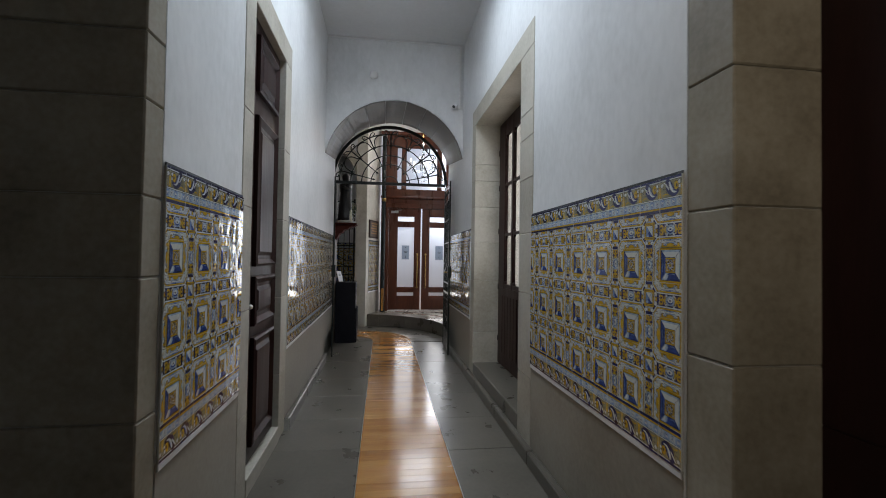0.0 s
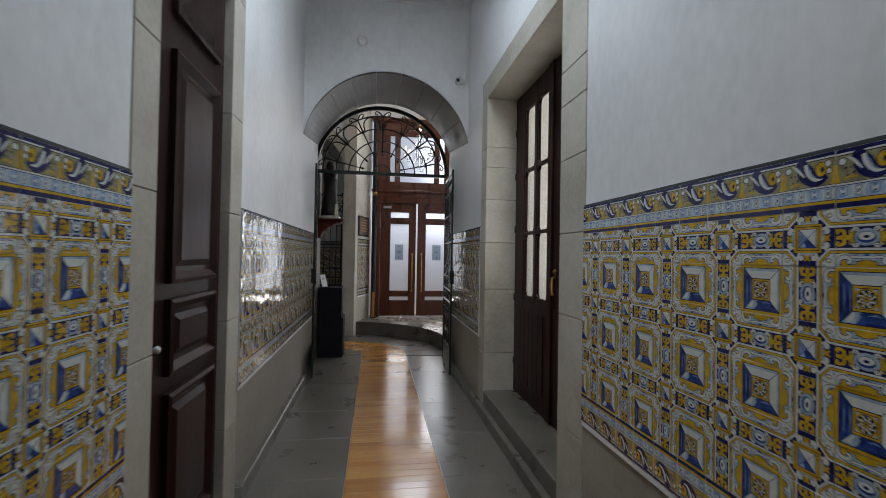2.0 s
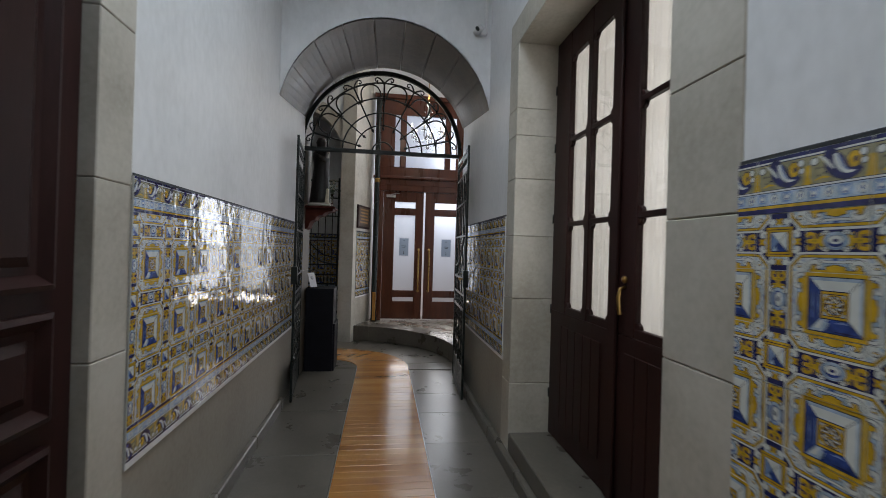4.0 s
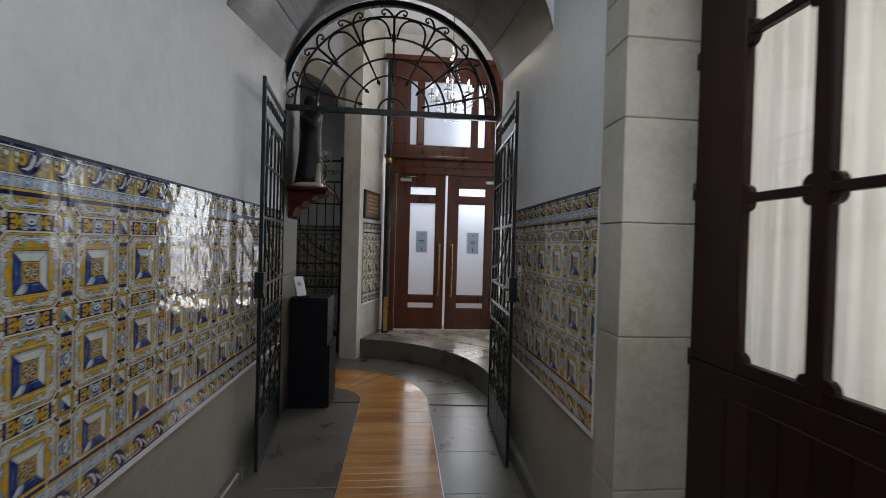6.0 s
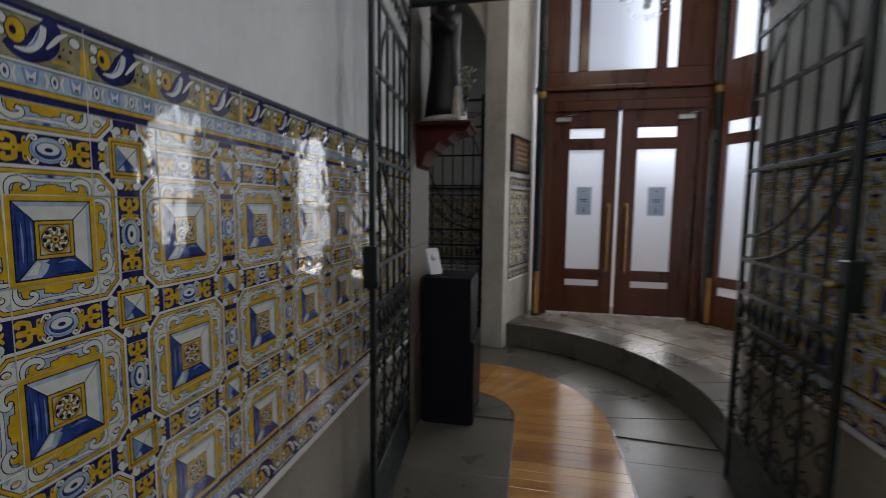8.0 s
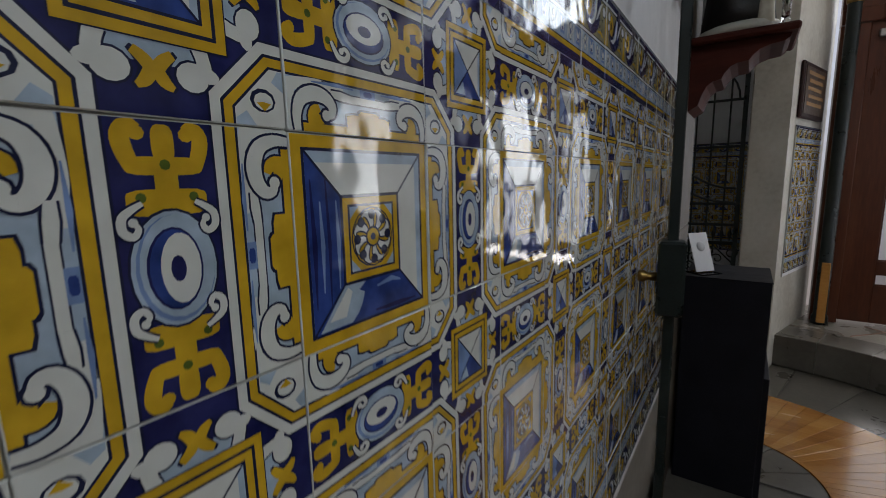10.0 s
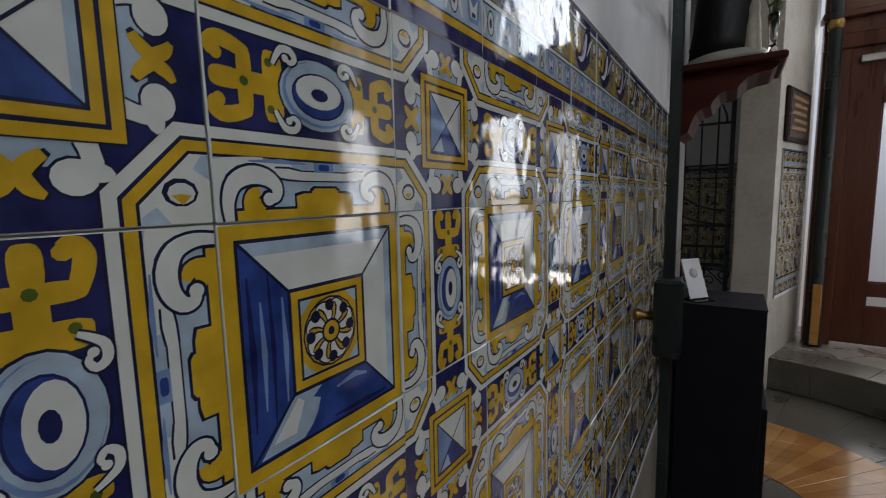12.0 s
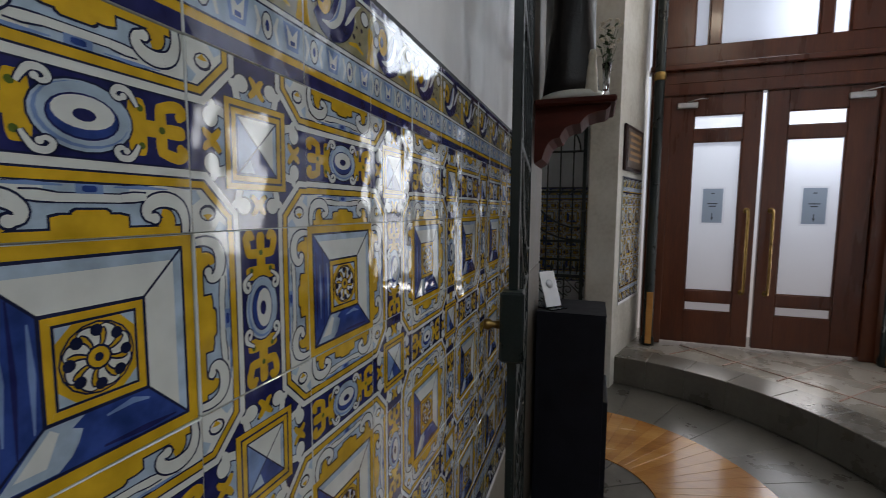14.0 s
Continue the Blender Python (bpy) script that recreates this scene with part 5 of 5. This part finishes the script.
def tile_eye():
    """The tile between two diamonds side by side; their frames are at its left and right edges."""
    s = [(rect(-0.17, 0.17, -0.5, 0.5), N_, 1)]
    half = [(rect(-0.5, -0.265, -0.5, 0.5), P_, 1), (rect(-0.272, -0.262, -0.5, 0.5), D_, 2), (rect(-0.262, -0.222, -0.5, 0.5), Y_, 2), (rect(-0.222, -0.212, -0.5, 0.5), D_, 2), (rect(-0.212, -0.174, -0.5, 0.5), W_, 2), (rect(-0.174, -0.165, -0.5, 0.5), D_, 2)]
    # ochre cresting that grows from the diamond's frame: a stepped middle between two hooked ends
    half += [(rect(-0.5, -0.448, -0.43, 0.43), D_, 3), (rect(-0.5, -0.458, -0.42, 0.42), Y_, 6),
             (rounded(rect(-0.47, -0.388, -0.165, 0.165), 0.12, 1), D_, 4), (rounded(rect(-0.48, -0.398, -0.155, 0.155), 0.12, 1), Y_, 6),
             (rounded(rect(-0.47, -0.368, -0.085, 0.085), 0.12, 1), D_, 4), (rounded(rect(-0.48, -0.378, -0.075, 0.075), 0.12, 1), Y_, 6)]
    # white strap before the middle, with a blue lozenge in the pale field
    half += [(rect(-0.352, -0.306, -0.15, 0.15), D_, 3), (rect(-0.346, -0.312, -0.145, 0.145), W_, 4), (rect(-0.312, -0.272, -0.055, 0.055), M_, 3), (rounded(rect(-0.305, -0.278, -0.03, 0.03), 0.2, 1), B_, 4)]
    for sy in (1, -1):
        hook = []
        hook += [(q, W_, 2) for q in stroke([(-0.30, 0.17), (-0.29, 0.3), (-0.295, 0.42), (-0.31, 0.5)], [0.03, 0.05, 0.05, 0.06])]
        hook += [(rect(-0.5, -0.30, 0.455, 0.5), W_, 2)] + [(q, D_, 3) for q in stroke([(-0.49, 0.452), (-0.41, 0.462), (-0.34, 0.45), (-0.298, 0.40)], [0.008, 0.013, 0.013, 0.006])]
        # ochre horn, and a white scroll that arches over it and rolls up in the dip beside it
        hook += inked(Y_, [(-0.475, 0.325), (-0.435, 0.352), (-0.402, 0.35), (-0.388, 0.322)], [0.12, 0.085, 0.055, 0.03], 4, 0.018)
        hook += inked(W_, [(-0.492, 0.45), (-0.425, 0.452), (-0.36, 0.425), (-0.33, 0.36), (-0.338, 0.29), (-0.372, 0.248), (-0.408, 0.252), (-0.418, 0.285)], [0.035, 0.045, 0.058, 0.066, 0.062, 0.052, 0.042, 0.034], 6, 0.02)
        hook += inked(W_, [(-0.328, 0.13), (-0.322, 0.19), (-0.318, 0.25)], [0.034, 0.04, 0.03], 5, 0.016)
        hook += [(q, M_, 3) for q in stroke([(-0.28, 0.10), (-0.276, 0.22), (-0.28, 0.36)], [0.006, 0.018, 0.006])]
        half += flip(hook, 1, sy)
    s += half + flip(half, -1, 1)
    # eye: pale ring, white almond, blue crescent and a dark pupil
    s += blob(P_, oval(0, 0, 0.142, 0.20, 22), 3, 0.009) + [(oval(0.004, 0.0, 0.132, 0.188, 20), M_, 5), (oval(0.01, 0.008, 0.126, 0.18, 20), P_, 6), (oval(-0.002, 0.0, 0.094, 0.145, 20), N_, 7), (oval(-0.001, 0.0, 0.086, 0.137, 20), B_, 8),
         (oval(0.016, 0.0, 0.068, 0.124, 18), W_, 9), (oval(0.006, 0.0, 0.026, 0.047, 12), N_, 10)]
    orn = [(rounded(rect(-0.13, 0.13, 0.185, 0.272), 0.14, 2), Y_, 2), (rect(-0.038, 0.038, 0.262, 0.345), Y_, 2), (rounded(rect(-0.122, 0.122, 0.318, 0.378), 0.16, 2), Y_, 2), (rounded(rect(-0.036, 0.036, 0.36, 0.482), 0.2, 2), Y_, 2)]
    for sx in (1, -1):
        orn += [(q, Y_, 2) for q in stroke([(sx * 0.098, 0.34), (sx * 0.118, 0.395), (sx * 0.124, 0.445), (sx * 0.10, 0.475), (sx * 0.074, 0.462)], [0.05, 0.056, 0.056, 0.05, 0.036])] + [(oval(sx * 0.078, 0.452, 0.026, 0.024, 9), Y_, 2)]
        orn += inked(W_, [(sx * 0.085, 0.228), (sx * 0.115, 0.212), (sx * 0.148, 0.185), (sx * 0.15, 0.142), (sx * 0.122, 0.122), (sx * 0.104, 0.146), (sx * 0.118, 0.168)], [0.016, 0.022, 0.028, 0.028, 0.025, 0.02, 0.014], 11, 0.014)
        orn += [(oval(sx * 0.085, 0.245, 0.017, 0.017, 8), G_, 3)]
    orn += [(oval(0, 0.352, 0.018, 0.018, 8), G_, 3)]
    s += orn + flip(orn, 1, -1)
    return s


def tile_node():
    """The tile with the small diamond; a corner of a large octagon lies at each of its corners."""
    s = [(rect(-0.5, 0.5, -0.5, 0.5), N_, 1)]

    def corner(e, col, layer):
        return ([(-0.5, -0.5), (-e, -0.5), (-e, -0.39 - (e - 0.17) * 0.42), (-0.39 - (e - 0.17) * 0.42, -e), (-0.5, -e)], col, layer)

    c = [corner(0.167, D_, 2), corner(0.176, W_, 3), corner(0.216, D_, 4), corner(0.228, Y_, 5), corner(0.262, D_, 6), corner(0.272, W_, 7)]
    c += [([(-0.5, -0.36), (-0.44, -0.32), (-0.47, -0.275), (-0.5, -0.275)], P_, 8), ([(-0.36, -0.5), (-0.32, -0.44), (-0.275, -0.47), (-0.275, -0.5)], P_, 8)]
    c += [(oval(-0.395, -0.395, 0.058, 0.046, 10), D_, 8), (oval(-0.398, -0.398, 0.044, 0.034, 10), W_, 9), ([(-0.43, -0.405), (-0.40, -0.435), (-0.365, -0.405), (-0.395, -0.40)], Y_, 10)]
    for sx in (1, -1):
        for sy in (1, -1):
            s += flip(c, sx, sy)
    q = [(rect(-0.15, 0.15, 0.26, 0.33), P_, 2)]
    for sx in (1, -1):
        q += inked(W_, [(sx * 0.155, 0.255), (sx * 0.165, 0.29), (sx * 0.168, 0.32), (sx * 0.155, 0.345)], [0.055, 0.05, 0.055, 0.06], 3, 0.014)
        q += [(oval(sx * 0.125, 0.355, 0.064, 0.058, 14), D_, 3), (oval(sx * 0.125, 0.355, 0.056, 0.050, 14), W_, 4), (rounded([(sx * 0.165, 0.30), (sx * 0.225, 0.335), (sx * 0.21, 0.365), (sx * 0.17, 0.37)], 0.25, 1)[::sx], W_, 5)]
        q += [(z, Y_, 6) for z in stroke([(sx * 0.062, 0.295), (sx * 0.03, 0.32), (sx * 0.012, 0.35), (sx * 0.03, 0.385), (sx * 0.058, 0.405)], [0.03, 0.042, 0.044, 0.042, 0.02])]
        q += [(z, D_, 5) for z in stroke([(sx * 0.072, 0.29), (sx * 0.04, 0.32), (sx * 0.028, 0.35), (sx * 0.04, 0.385), (sx * 0.066, 0.41)], [0.02, 0.04, 0.04, 0.04, 0.02])]
    s += q + flip(q, 1, -1) + flip(q, 1, 1, True) + flip(flip(q, 1, -1), 1, 1, True)
    s += [(rect(-0.262, 0.262, -0.262, 0.262), D_, 6)] + [(z, Y_, 7) for z in frame_of(0.257, 0.222)] + [(z, Y_, 7) for z in frame_of(0.208, 0.176)]
    k = 0.165
    s += [([(-k, k), (0, 0), (k, k)], W_, 7), ([(k, k), (0, 0), (k, -k)], W_, 7), ([(-k, -k), (0, 0), (-k, k)], M_, 7), ([(-k, -k), (k, -k), (0, 0)], B_, 7)]
    s += [([(k, k), (k - 0.028, k - 0.028), (k - 0.028, -k + 0.028), (k, -k)], P_, 8), ([(-k + 0.015, -k + 0.007), (-0.03, -k + 0.007), (-0.06, -0.075)], P_, 8)]
    for a in ((-k, k), (k, k), (-k, -k), (k, -k)):
        s += [(z, D_, 8) for z in stroke([a, (0, 0)], 0.009)]
    return s


def tile_border():
    """The crowning border: a narrow band of rings and cups under a frieze of striped leaves on olive ground."""
    s = [(rect(-0.5, 0.5, -0.5, -0.405), N_, 1), (rect(-0.5, 0.5, -0.405, -0.355), Y_, 1), (rect(-0.5, 0.5, -0.355, -0.343), D_, 1), (rect(-0.5, 0.5, -0.343, -0.12), P_, 1), (rect(-0.5, 0.5, -0.125, -0.112), D_, 2), (rect(-0.5, 0.5, -0.112, -0.075), W_, 1), (rect(-0.5, 0.5, -0.082, -0.072), D_, 2),
         (rect(-0.5, 0.5, -0.075, 0.44), S_, 1), (rect(-0.5, 0.5, 0.385, 0.40), D_, 2), (rect(-0.5, 0.5, 0.40, 0.43), W_, 2), (rect(-0.5, 0.5, 0.43, 0.5), N_, 2)]
    for k in range(4):
        x = -0.375 + 0.25 * k
        if k % 2:        # a cup with a notched rim
            s += [([(x - 0.095, -0.14), (x - 0.06, -0.31), (x + 0.06, -0.31), (x + 0.095, -0.14)], M_, 2), ([(x - 0.06, -0.15), (x - 0.04, -0.28), (x + 0.04, -0.28), (x + 0.06, -0.15), (x, -0.215)], W_, 3), (rect(x - 0.025, x + 0.025, -0.275, -0.245), B_, 4)]
        else:            # a ring between two strokes
            s += [(oval(x, -0.232, 0.052, 0.088, 12), D_, 2), (oval(x, -0.232, 0.043, 0.078, 12), W_, 3), (oval(x, -0.232, 0.018, 0.036, 8), B_, 4)]
            for e in (-0.09, 0.09):
                s += [(q, W_, 3) for q in stroke([(x + e * 1.15, -0.15), (x + e * 0.8, -0.23), (x + e * 1.1, -0.32)], [0.02, 0.035, 0.02])]
    # bright yellow petals at the joints with a white bead over each
    for sx in (1, -1):
        s += flip([(rounded([(-0.5, -0.072), (-0.415, -0.072), (-0.452, 0.06), (-0.445, 0.16), (-0.46, 0.24), (-0.5, 0.25)], 0.12, 1), Y_, 3)], sx, 1)
    s += blob(W_, oval(0.385, 0.285, 0.062, 0.056, 12), 5, 0.014) + blob(W_, oval(-0.375, 0.30, 0.05, 0.055, 10), 5, 0.012) + blob(W_, oval(-0.39, 0.17, 0.042, 0.045, 10), 5, 0.012)
    # yellow curl inside a leaf striped navy and white
    s += blob(Y_, oval(-0.245, 0.215, 0.095, 0.125, 14), 2, 0.014) + [(oval(-0.27, 0.21, 0.035, 0.05, 9), D_, 4)]
    leaf = [(-0.355, 0.09), (-0.26, 0.025), (-0.14, 0.03), (-0.02, 0.11), (0.06, 0.22), (0.12, 0.34)]
    s += inked(N_, leaf, [0.06, 0.12, 0.2, 0.28, 0.30, 0.2], 4, 0.018)
    s += [(q, W_, 8) for q in stroke([(-0.27, 0.04), (-0.15, 0.045), (-0.05, 0.13), (0.01, 0.24), (0.045, 0.35)], [0.015, 0.06, 0.095, 0.10, 0.06])]
    s += [(q, M_, 9) for q in stroke([(-0.17, 0.06), (-0.08, 0.13), (-0.025, 0.24), (0.005, 0.34)], [0.008, 0.022, 0.024, 0.012])]
    s += [(q, W_, 8) for q in stroke([(0.06, 0.12), (0.14, 0.21), (0.22, 0.30), (0.31, 0.36)], [0.02, 0.05, 0.045, 0.01])]
    for x, z, q in ((0.20, 0.08, 0.024), (0.30, 0.05, 0.018), (0.33, 0.17, 0.022), (0.25, 0.17, 0.016)):
        s += [(oval(x, z, q, q, 7), D_, 3)]
    s += [(q, Y_, 3) for q in stroke([(0.12, 0.0), (0.24, 0.02), (0.36, -0.02)], [0.02, 0.04, 0.02])]
    return s


def tile_base_border():
    s = []
    for p, c, l in tile_border():
        s.append(([(x, -y) for x, y in p][::-1], c, l))
    return s


PATTERNS = {"A": tile_diamond(), "B": tile_eye(), "C": flip(tile_eye(), 1, 1, True), "D": tile_node(), "T": tile_border(), "U": tile_base_border(), "V": flip(tile_border(), -1, 1)}
TILE_MESH = {}


def tile_mesh(kind, lo, hi):
    """A glazed tile with its painting, cut to the part of its width between lo and hi (in tiles)."""
    key = (kind, round(lo, 3), round(hi, 3))
    if key in TILE_MESH:
        return TILE_MESH[key]
    g = 0.5 - 0.0022
    bm = bmesh.new()
    box(max(lo, -g) * TS, min(hi, g) * TS, -g * TS, g * TS, 0.0, 0.006, 0.0009, bm)
    for i, (poly, col, layer) in enumerate(PATTERNS[kind]):
        q = clip(poly, max(lo, -g + 0.004), min(hi, g - 0.004))
        q = [(x, max(-g + 0.004, min(g - 0.004, y))) for x, y in q]
        r = []
        for p in q:
            if not r or math.hypot(p[0] - r[-1][0], p[1] - r[-1][1]) > 1e-5:
                r.append(p)
        if len(r) > 2 and math.hypot(r[0][0] - r[-1][0], r[0][1] - r[-1][1]) < 1e-5:
            r.pop()
        if len(r) < 3:
            continue
        if sum(a[0] * b[1] - b[0] * a[1] for a, b in zip(r, r[1:] + r[:1])) < 0:
            r = r[::-1]
        f = bm.faces.new([bm.verts.new((x * TS, y * TS, 0.006 + layer * 0.00006 + i % 13 * 0.0000045)) for x, y in r])
        f.material_index = col
    bmesh.ops.triangulate(bm, faces=[f for f in bm.faces if len(f.verts) > 4])
    me = bpy.data.meshes.new("tile")
    bm.to_mesh(me)
    bm.free()
    for m in GLAZES:
        me.materials.append(m)
    TILE_MESH[key] = me
    return me


def dado(m, s0, s1, phase, z_row, label, crown="T"):
    """A tiled dado: m maps (along, up, out) to the world; phase: where a diamond's middle lies along the wall; z_row: height of the top row of diamonds."""
    top, low = z_row + 1.5 * TZ, z_row - 4.5 * TZ - TZ
    bm = prism([(s0, low - 0.03), (s1, low - 0.03), (s1, top + TZ + 0.004), (s0, top + TZ + 0.004)], 0.004, m)
    d = setting("tile_dado", bm, GROUT, label, "tile dado")
    k0, k1 = math.floor((s0 - phase) / TS - 0.5), math.ceil((s1 - phase) / TS + 0.5)
    rows = [("border", top + TZ / 2)] + [(j, z_row + (1 - j) * TZ) for j in range(6)] + [("base", low + TZ / 2)]
    for k in range(k0, k1 + 1):
        c = phase + k * TS
        lo, hi = max(-0.5, (s0 - c) / TS), min(0.5, (s1 - c) / TS)
        if hi - lo < 0.04:
            continue
        for r, z in rows:
            if r == "border":
                kind = crown
            elif r == "base":
                kind = "U"
            else:
                kind = ("A" if k % 2 == 0 else "B") if r % 2 == 1 else ("C" if k % 2 == 0 else "D")
            o = new("tile", tile_mesh(kind, lo, hi))
            o.parent = d
            tilt = random.uniform(-0.8, 0.8)
            o.matrix_local = m @ pose(c + random.uniform(-0.0004, 0.0004), z + random.uniform(-0.0004, 0.0004), 0.0035 + random.uniform(0, 0.0006), tilt, random.uniform(-0.7, 0.7), random.uniform(-0.2, 0.2)) @ Matrix.Diagonal((1, TZ / TS, 1, 1))
    part("edging", prism([(s0, low - 0.03), (s1, low - 0.03), (s1, low - 0.002), (s0, low - 0.002)], 0.008, m, bevel=0.002), WHITE_PAINT, d, "pale edging strip")
    part("cap", prism([(s0, top + TZ), (s1, top + TZ), (s1, top + TZ + 0.012), (s0, top + TZ + 0.012)], 0.007, m, bevel=0.002), INK, d, "dark capping line")
    return d


WEST = Matrix(((0, 0, 1, XL + 0.003), (1, 0, 0, 0), (0, 1, 0, 0), (0, 0, 0, 1)))
EAST = Matrix(((0, 0, -1, XR - 0.003), (-1, 0, 0, 0), (0, 1, 0, 0), (0, 0, 0, 1)))
ROW = 1.533
TILE_LABEL = "glazed blue, yellow and white diamond-point tile dado"
dado(WEST, 5.385, 9.06, 7.5, ROW, TILE_LABEL)
dado(EAST, -4.60, -2.86, -3.487, ROW, TILE_LABEL, "V")
dado(WEST, 3.125, 4.068, 3.50, ROW, TILE_LABEL)
dado(EAST, -9.05, -6.995, -7.25, ROW + 0.035, TILE_LABEL, "V")
dado(OBL @ pose(0, 0, 0.002), 0.08, 0.78, 0.35, ROW + 0.03, TILE_LABEL)
dado(Matrix(((1, 0, 0, 0), (0, 0, -1, 12.7), (0, 1, 0, 0), (0, 0, 0, 1))), -2.6, -0.5, -1.2, ROW, TILE_LABEL)

# ---------------------------------------------------------------- flagstones and plank path
MORTAR = surface("pink_mortar", [(0.3, (0.20, 0.105, 0.075)), (0.7, (0.34, 0.21, 0.16))], 14, 90, (0.5, 0.8), 0.2)
flags = setting("pavement", box(-0.9, -0.89, 2.0, 2.01, -0.012, -0.011), FLOOR_STONE, "large worn grey flagstones on either side of the plank path", "floor")


def slab(pts, top, material=FLOOR_STONE):
    part("flagstone", prism(pts, 0.012 + top, pose(0, 0, -0.012), bevel=0.0025), material, flags)


for x0, x1, y, yend, step in ((XL, -0.265, 2.2, 9.55, 0.86), (0.445, XR, 2.0, 9.4, 0.72)):
    while y < yend - 0.05:
        ln = min(random.uniform(step * 0.75, step * 1.25), yend - y)
        slab([(x0, y + 0.0012), (x1, y + 0.0012), (x1, y + ln - 0.0012), (x0, y + ln - 0.0012)], random.uniform(-0.002, 0.002))
        y += ln
for x0, x1 in ((-2.5, -1.6), (-1.595, -0.95), (-0.945, -0.27)):
    for y0 in (-1.3, -0.3, 0.7, 1.5):
        slab([(x0, y0 + 0.003), (x1, y0 + 0.003), (x1, min(y0 + 0.97, 2.2) - 0.003), (x0, min(y0 + 0.97, 2.2) - 0.003)], random.uniform(-0.002, 0.002))


def sector(r0, r1, a0, a1, n=4):
    ks = [a0 + (a1 - a0) * k / n for k in range(n + 1)]
    return [(TURN_X + r1 * math.cos(a), TURN_Y + r1 * math.sin(a)) for a in ks] + [(TURN_X + r0 * math.cos(a), TURN_Y + r0 * math.sin(a)) for a in ks[::-1]]


for i in range(7):      # outer ring of stones round the turn
    slab(sector(R_OUT + 0.003, R_STEP - 0.004, radians(-4 + 13.4 * i + 0.05), radians(-4 + 13.4 * (i + 1) - 0.05)), random.uniform(-0.002, 0.002))
for i in range(3):      # inner stones
    slab(sector(0.05, R_IN - 0.004, radians(30 * i + 0.4), radians(30 * (i + 1) - 0.4)), random.uniform(-0.002, 0.002))
for x0, x1 in ((-2.9, -2.1), (-2.095, -1.4), (-1.395, -0.72)):
    slab([(x0, TURN_Y + R_OUT + 0.01), (x1, TURN_Y + R_OUT + 0.01), (x1, 11.35), (x0, 11.35)], random.uniform(-0.002, 0.002))
    slab([(x0, Y_VEST + 0.2), (x1, Y_VEST + 0.2), (x1, TURN_Y + R_IN - 0.01), (x0, TURN_Y + R_IN - 0.01)], random.uniform(-0.002, 0.002))
# diagonal paving of the platform
tiles_top = []
for i in range(-7, 9):
    for j in range(-7, 9):
        cx, cy = 0.9 + (i - j) * 0.29, 11.0 + (i + j) * 0.29
        if math.hypot(cx - TURN_X, cy - TURN_Y) < R_STEP + 0.62 or cx < 0.1 or cx > 2.35 or cy > 12.05 or cy < 9.6:
            continue
        part("paving_tile", prism([(cx - 0.284, cy), (cx, cy - 0.284), (cx + 0.284, cy), (cx, cy + 0.284)], 0.022, pose(0, 0, PLAT - 0.02 + random.uniform(-0.001, 0.001)), bevel=0.002), PLATFORM_STONE, platform)
part("paving_bed", prism([(TURN_X + (R_STEP + 0.33) * math.cos(a), TURN_Y + (R_STEP + 0.33) * math.sin(a)) for a in [radians(-2 + 84 * i / 20) for i in range(21)]] + [(-0.38, 12.9), (2.9, 12.9), (2.9, 9.4)], 0.014, pose(0, 0, PLAT - 0.018)), PLATFORM_STONE, platform)

for k in range(-9, 10):      # pinkish mortar lines between the paving tiles
    for s in (1, -1):
        run = []
        for i in range(-150, 151):
            x, y = 0.9 + 0.29 + 0.58 * k + i * 0.02, 11.0 + s * i * 0.02
            if math.hypot(x - TURN_X, y - TURN_Y) > R_STEP + 0.37 and 0.0 < x < 2.3 and 9.7 < y < 11.99:
                run.append((x, y))
        if len(run) > 4:
            (xa, ya), (xb, yb) = run[0], run[-1]
            o, q = 0.004, s
            part("joint", prism([(xa + o, ya - q * o), (xb + o, yb - q * o), (xb - o, yb + q * o), (xa - o, ya + q * o)], 0.0055, pose(0, 0, PLAT - 0.0042)), MORTAR, platform, "pinkish mortar joint")

path = setting("plank_path", box(-0.262, 0.442, 0.0, TURN_Y, -0.012, -0.004), DARK_WOOD, "honey-coloured varnished plank path set in the stone floor", "floor")
y = 0.4
PW = 0.088
plank_me = None
while y < TURN_Y - 0.01:
    if plank_me is None:
        o = part("plank", box(-0.258, 0.438, 0.0006, PW - 0.0006, -0.004, 0.0045, 0.0009), PLANK, path)
        plank_me = o.data
    else:
        o = new("plank", plank_me)
        o.parent = path
    o.location = (0, y, random.uniform(-0.0006, 0.0006))
    o.rotation_euler = (radians(random.uniform(-0.3, 0.3)), radians(random.uniform(-0.05, 0.05)), 0)
    y += PW
wedge = None
da = 5.2
for i in range(18):
    if wedge is None:
        wedge = part("plank", prism([(R_IN * math.cos(a), R_IN * math.sin(a)) for a in (radians(0.06), radians(da - 0.06))][::-1] + [(R_OUT * math.cos(a), R_OUT * math.sin(a)) for a in (radians(0.04), radians(da - 0.04))], 0.0085, pose(0, 0, -0.004), bevel=0.0009), PLANK, path)
        o = wedge
    else:
        o = new("plank", wedge.data)
        o.parent = path
    o.matrix_local = pose(TURN_X, TURN_Y, random.uniform(-0.0006, 0.0006), 0, 0, da * i)
y = TURN_X - PW
while y > -2.8:
    o = part("plank", box(y + 0.0006, y + PW - 0.0006, TURN_Y + R_IN, TURN_Y + R_OUT, -0.004, 0.0045, 0.0009), PLANK, path)
    y -= PW
for x in (-0.262, 0.439):
    part("edge_strip", box(x, x + 0.006, 0.4, TURN_Y, -0.004, 0.0065, 0.001), STEEL, path, "thin pale metal edging strip")
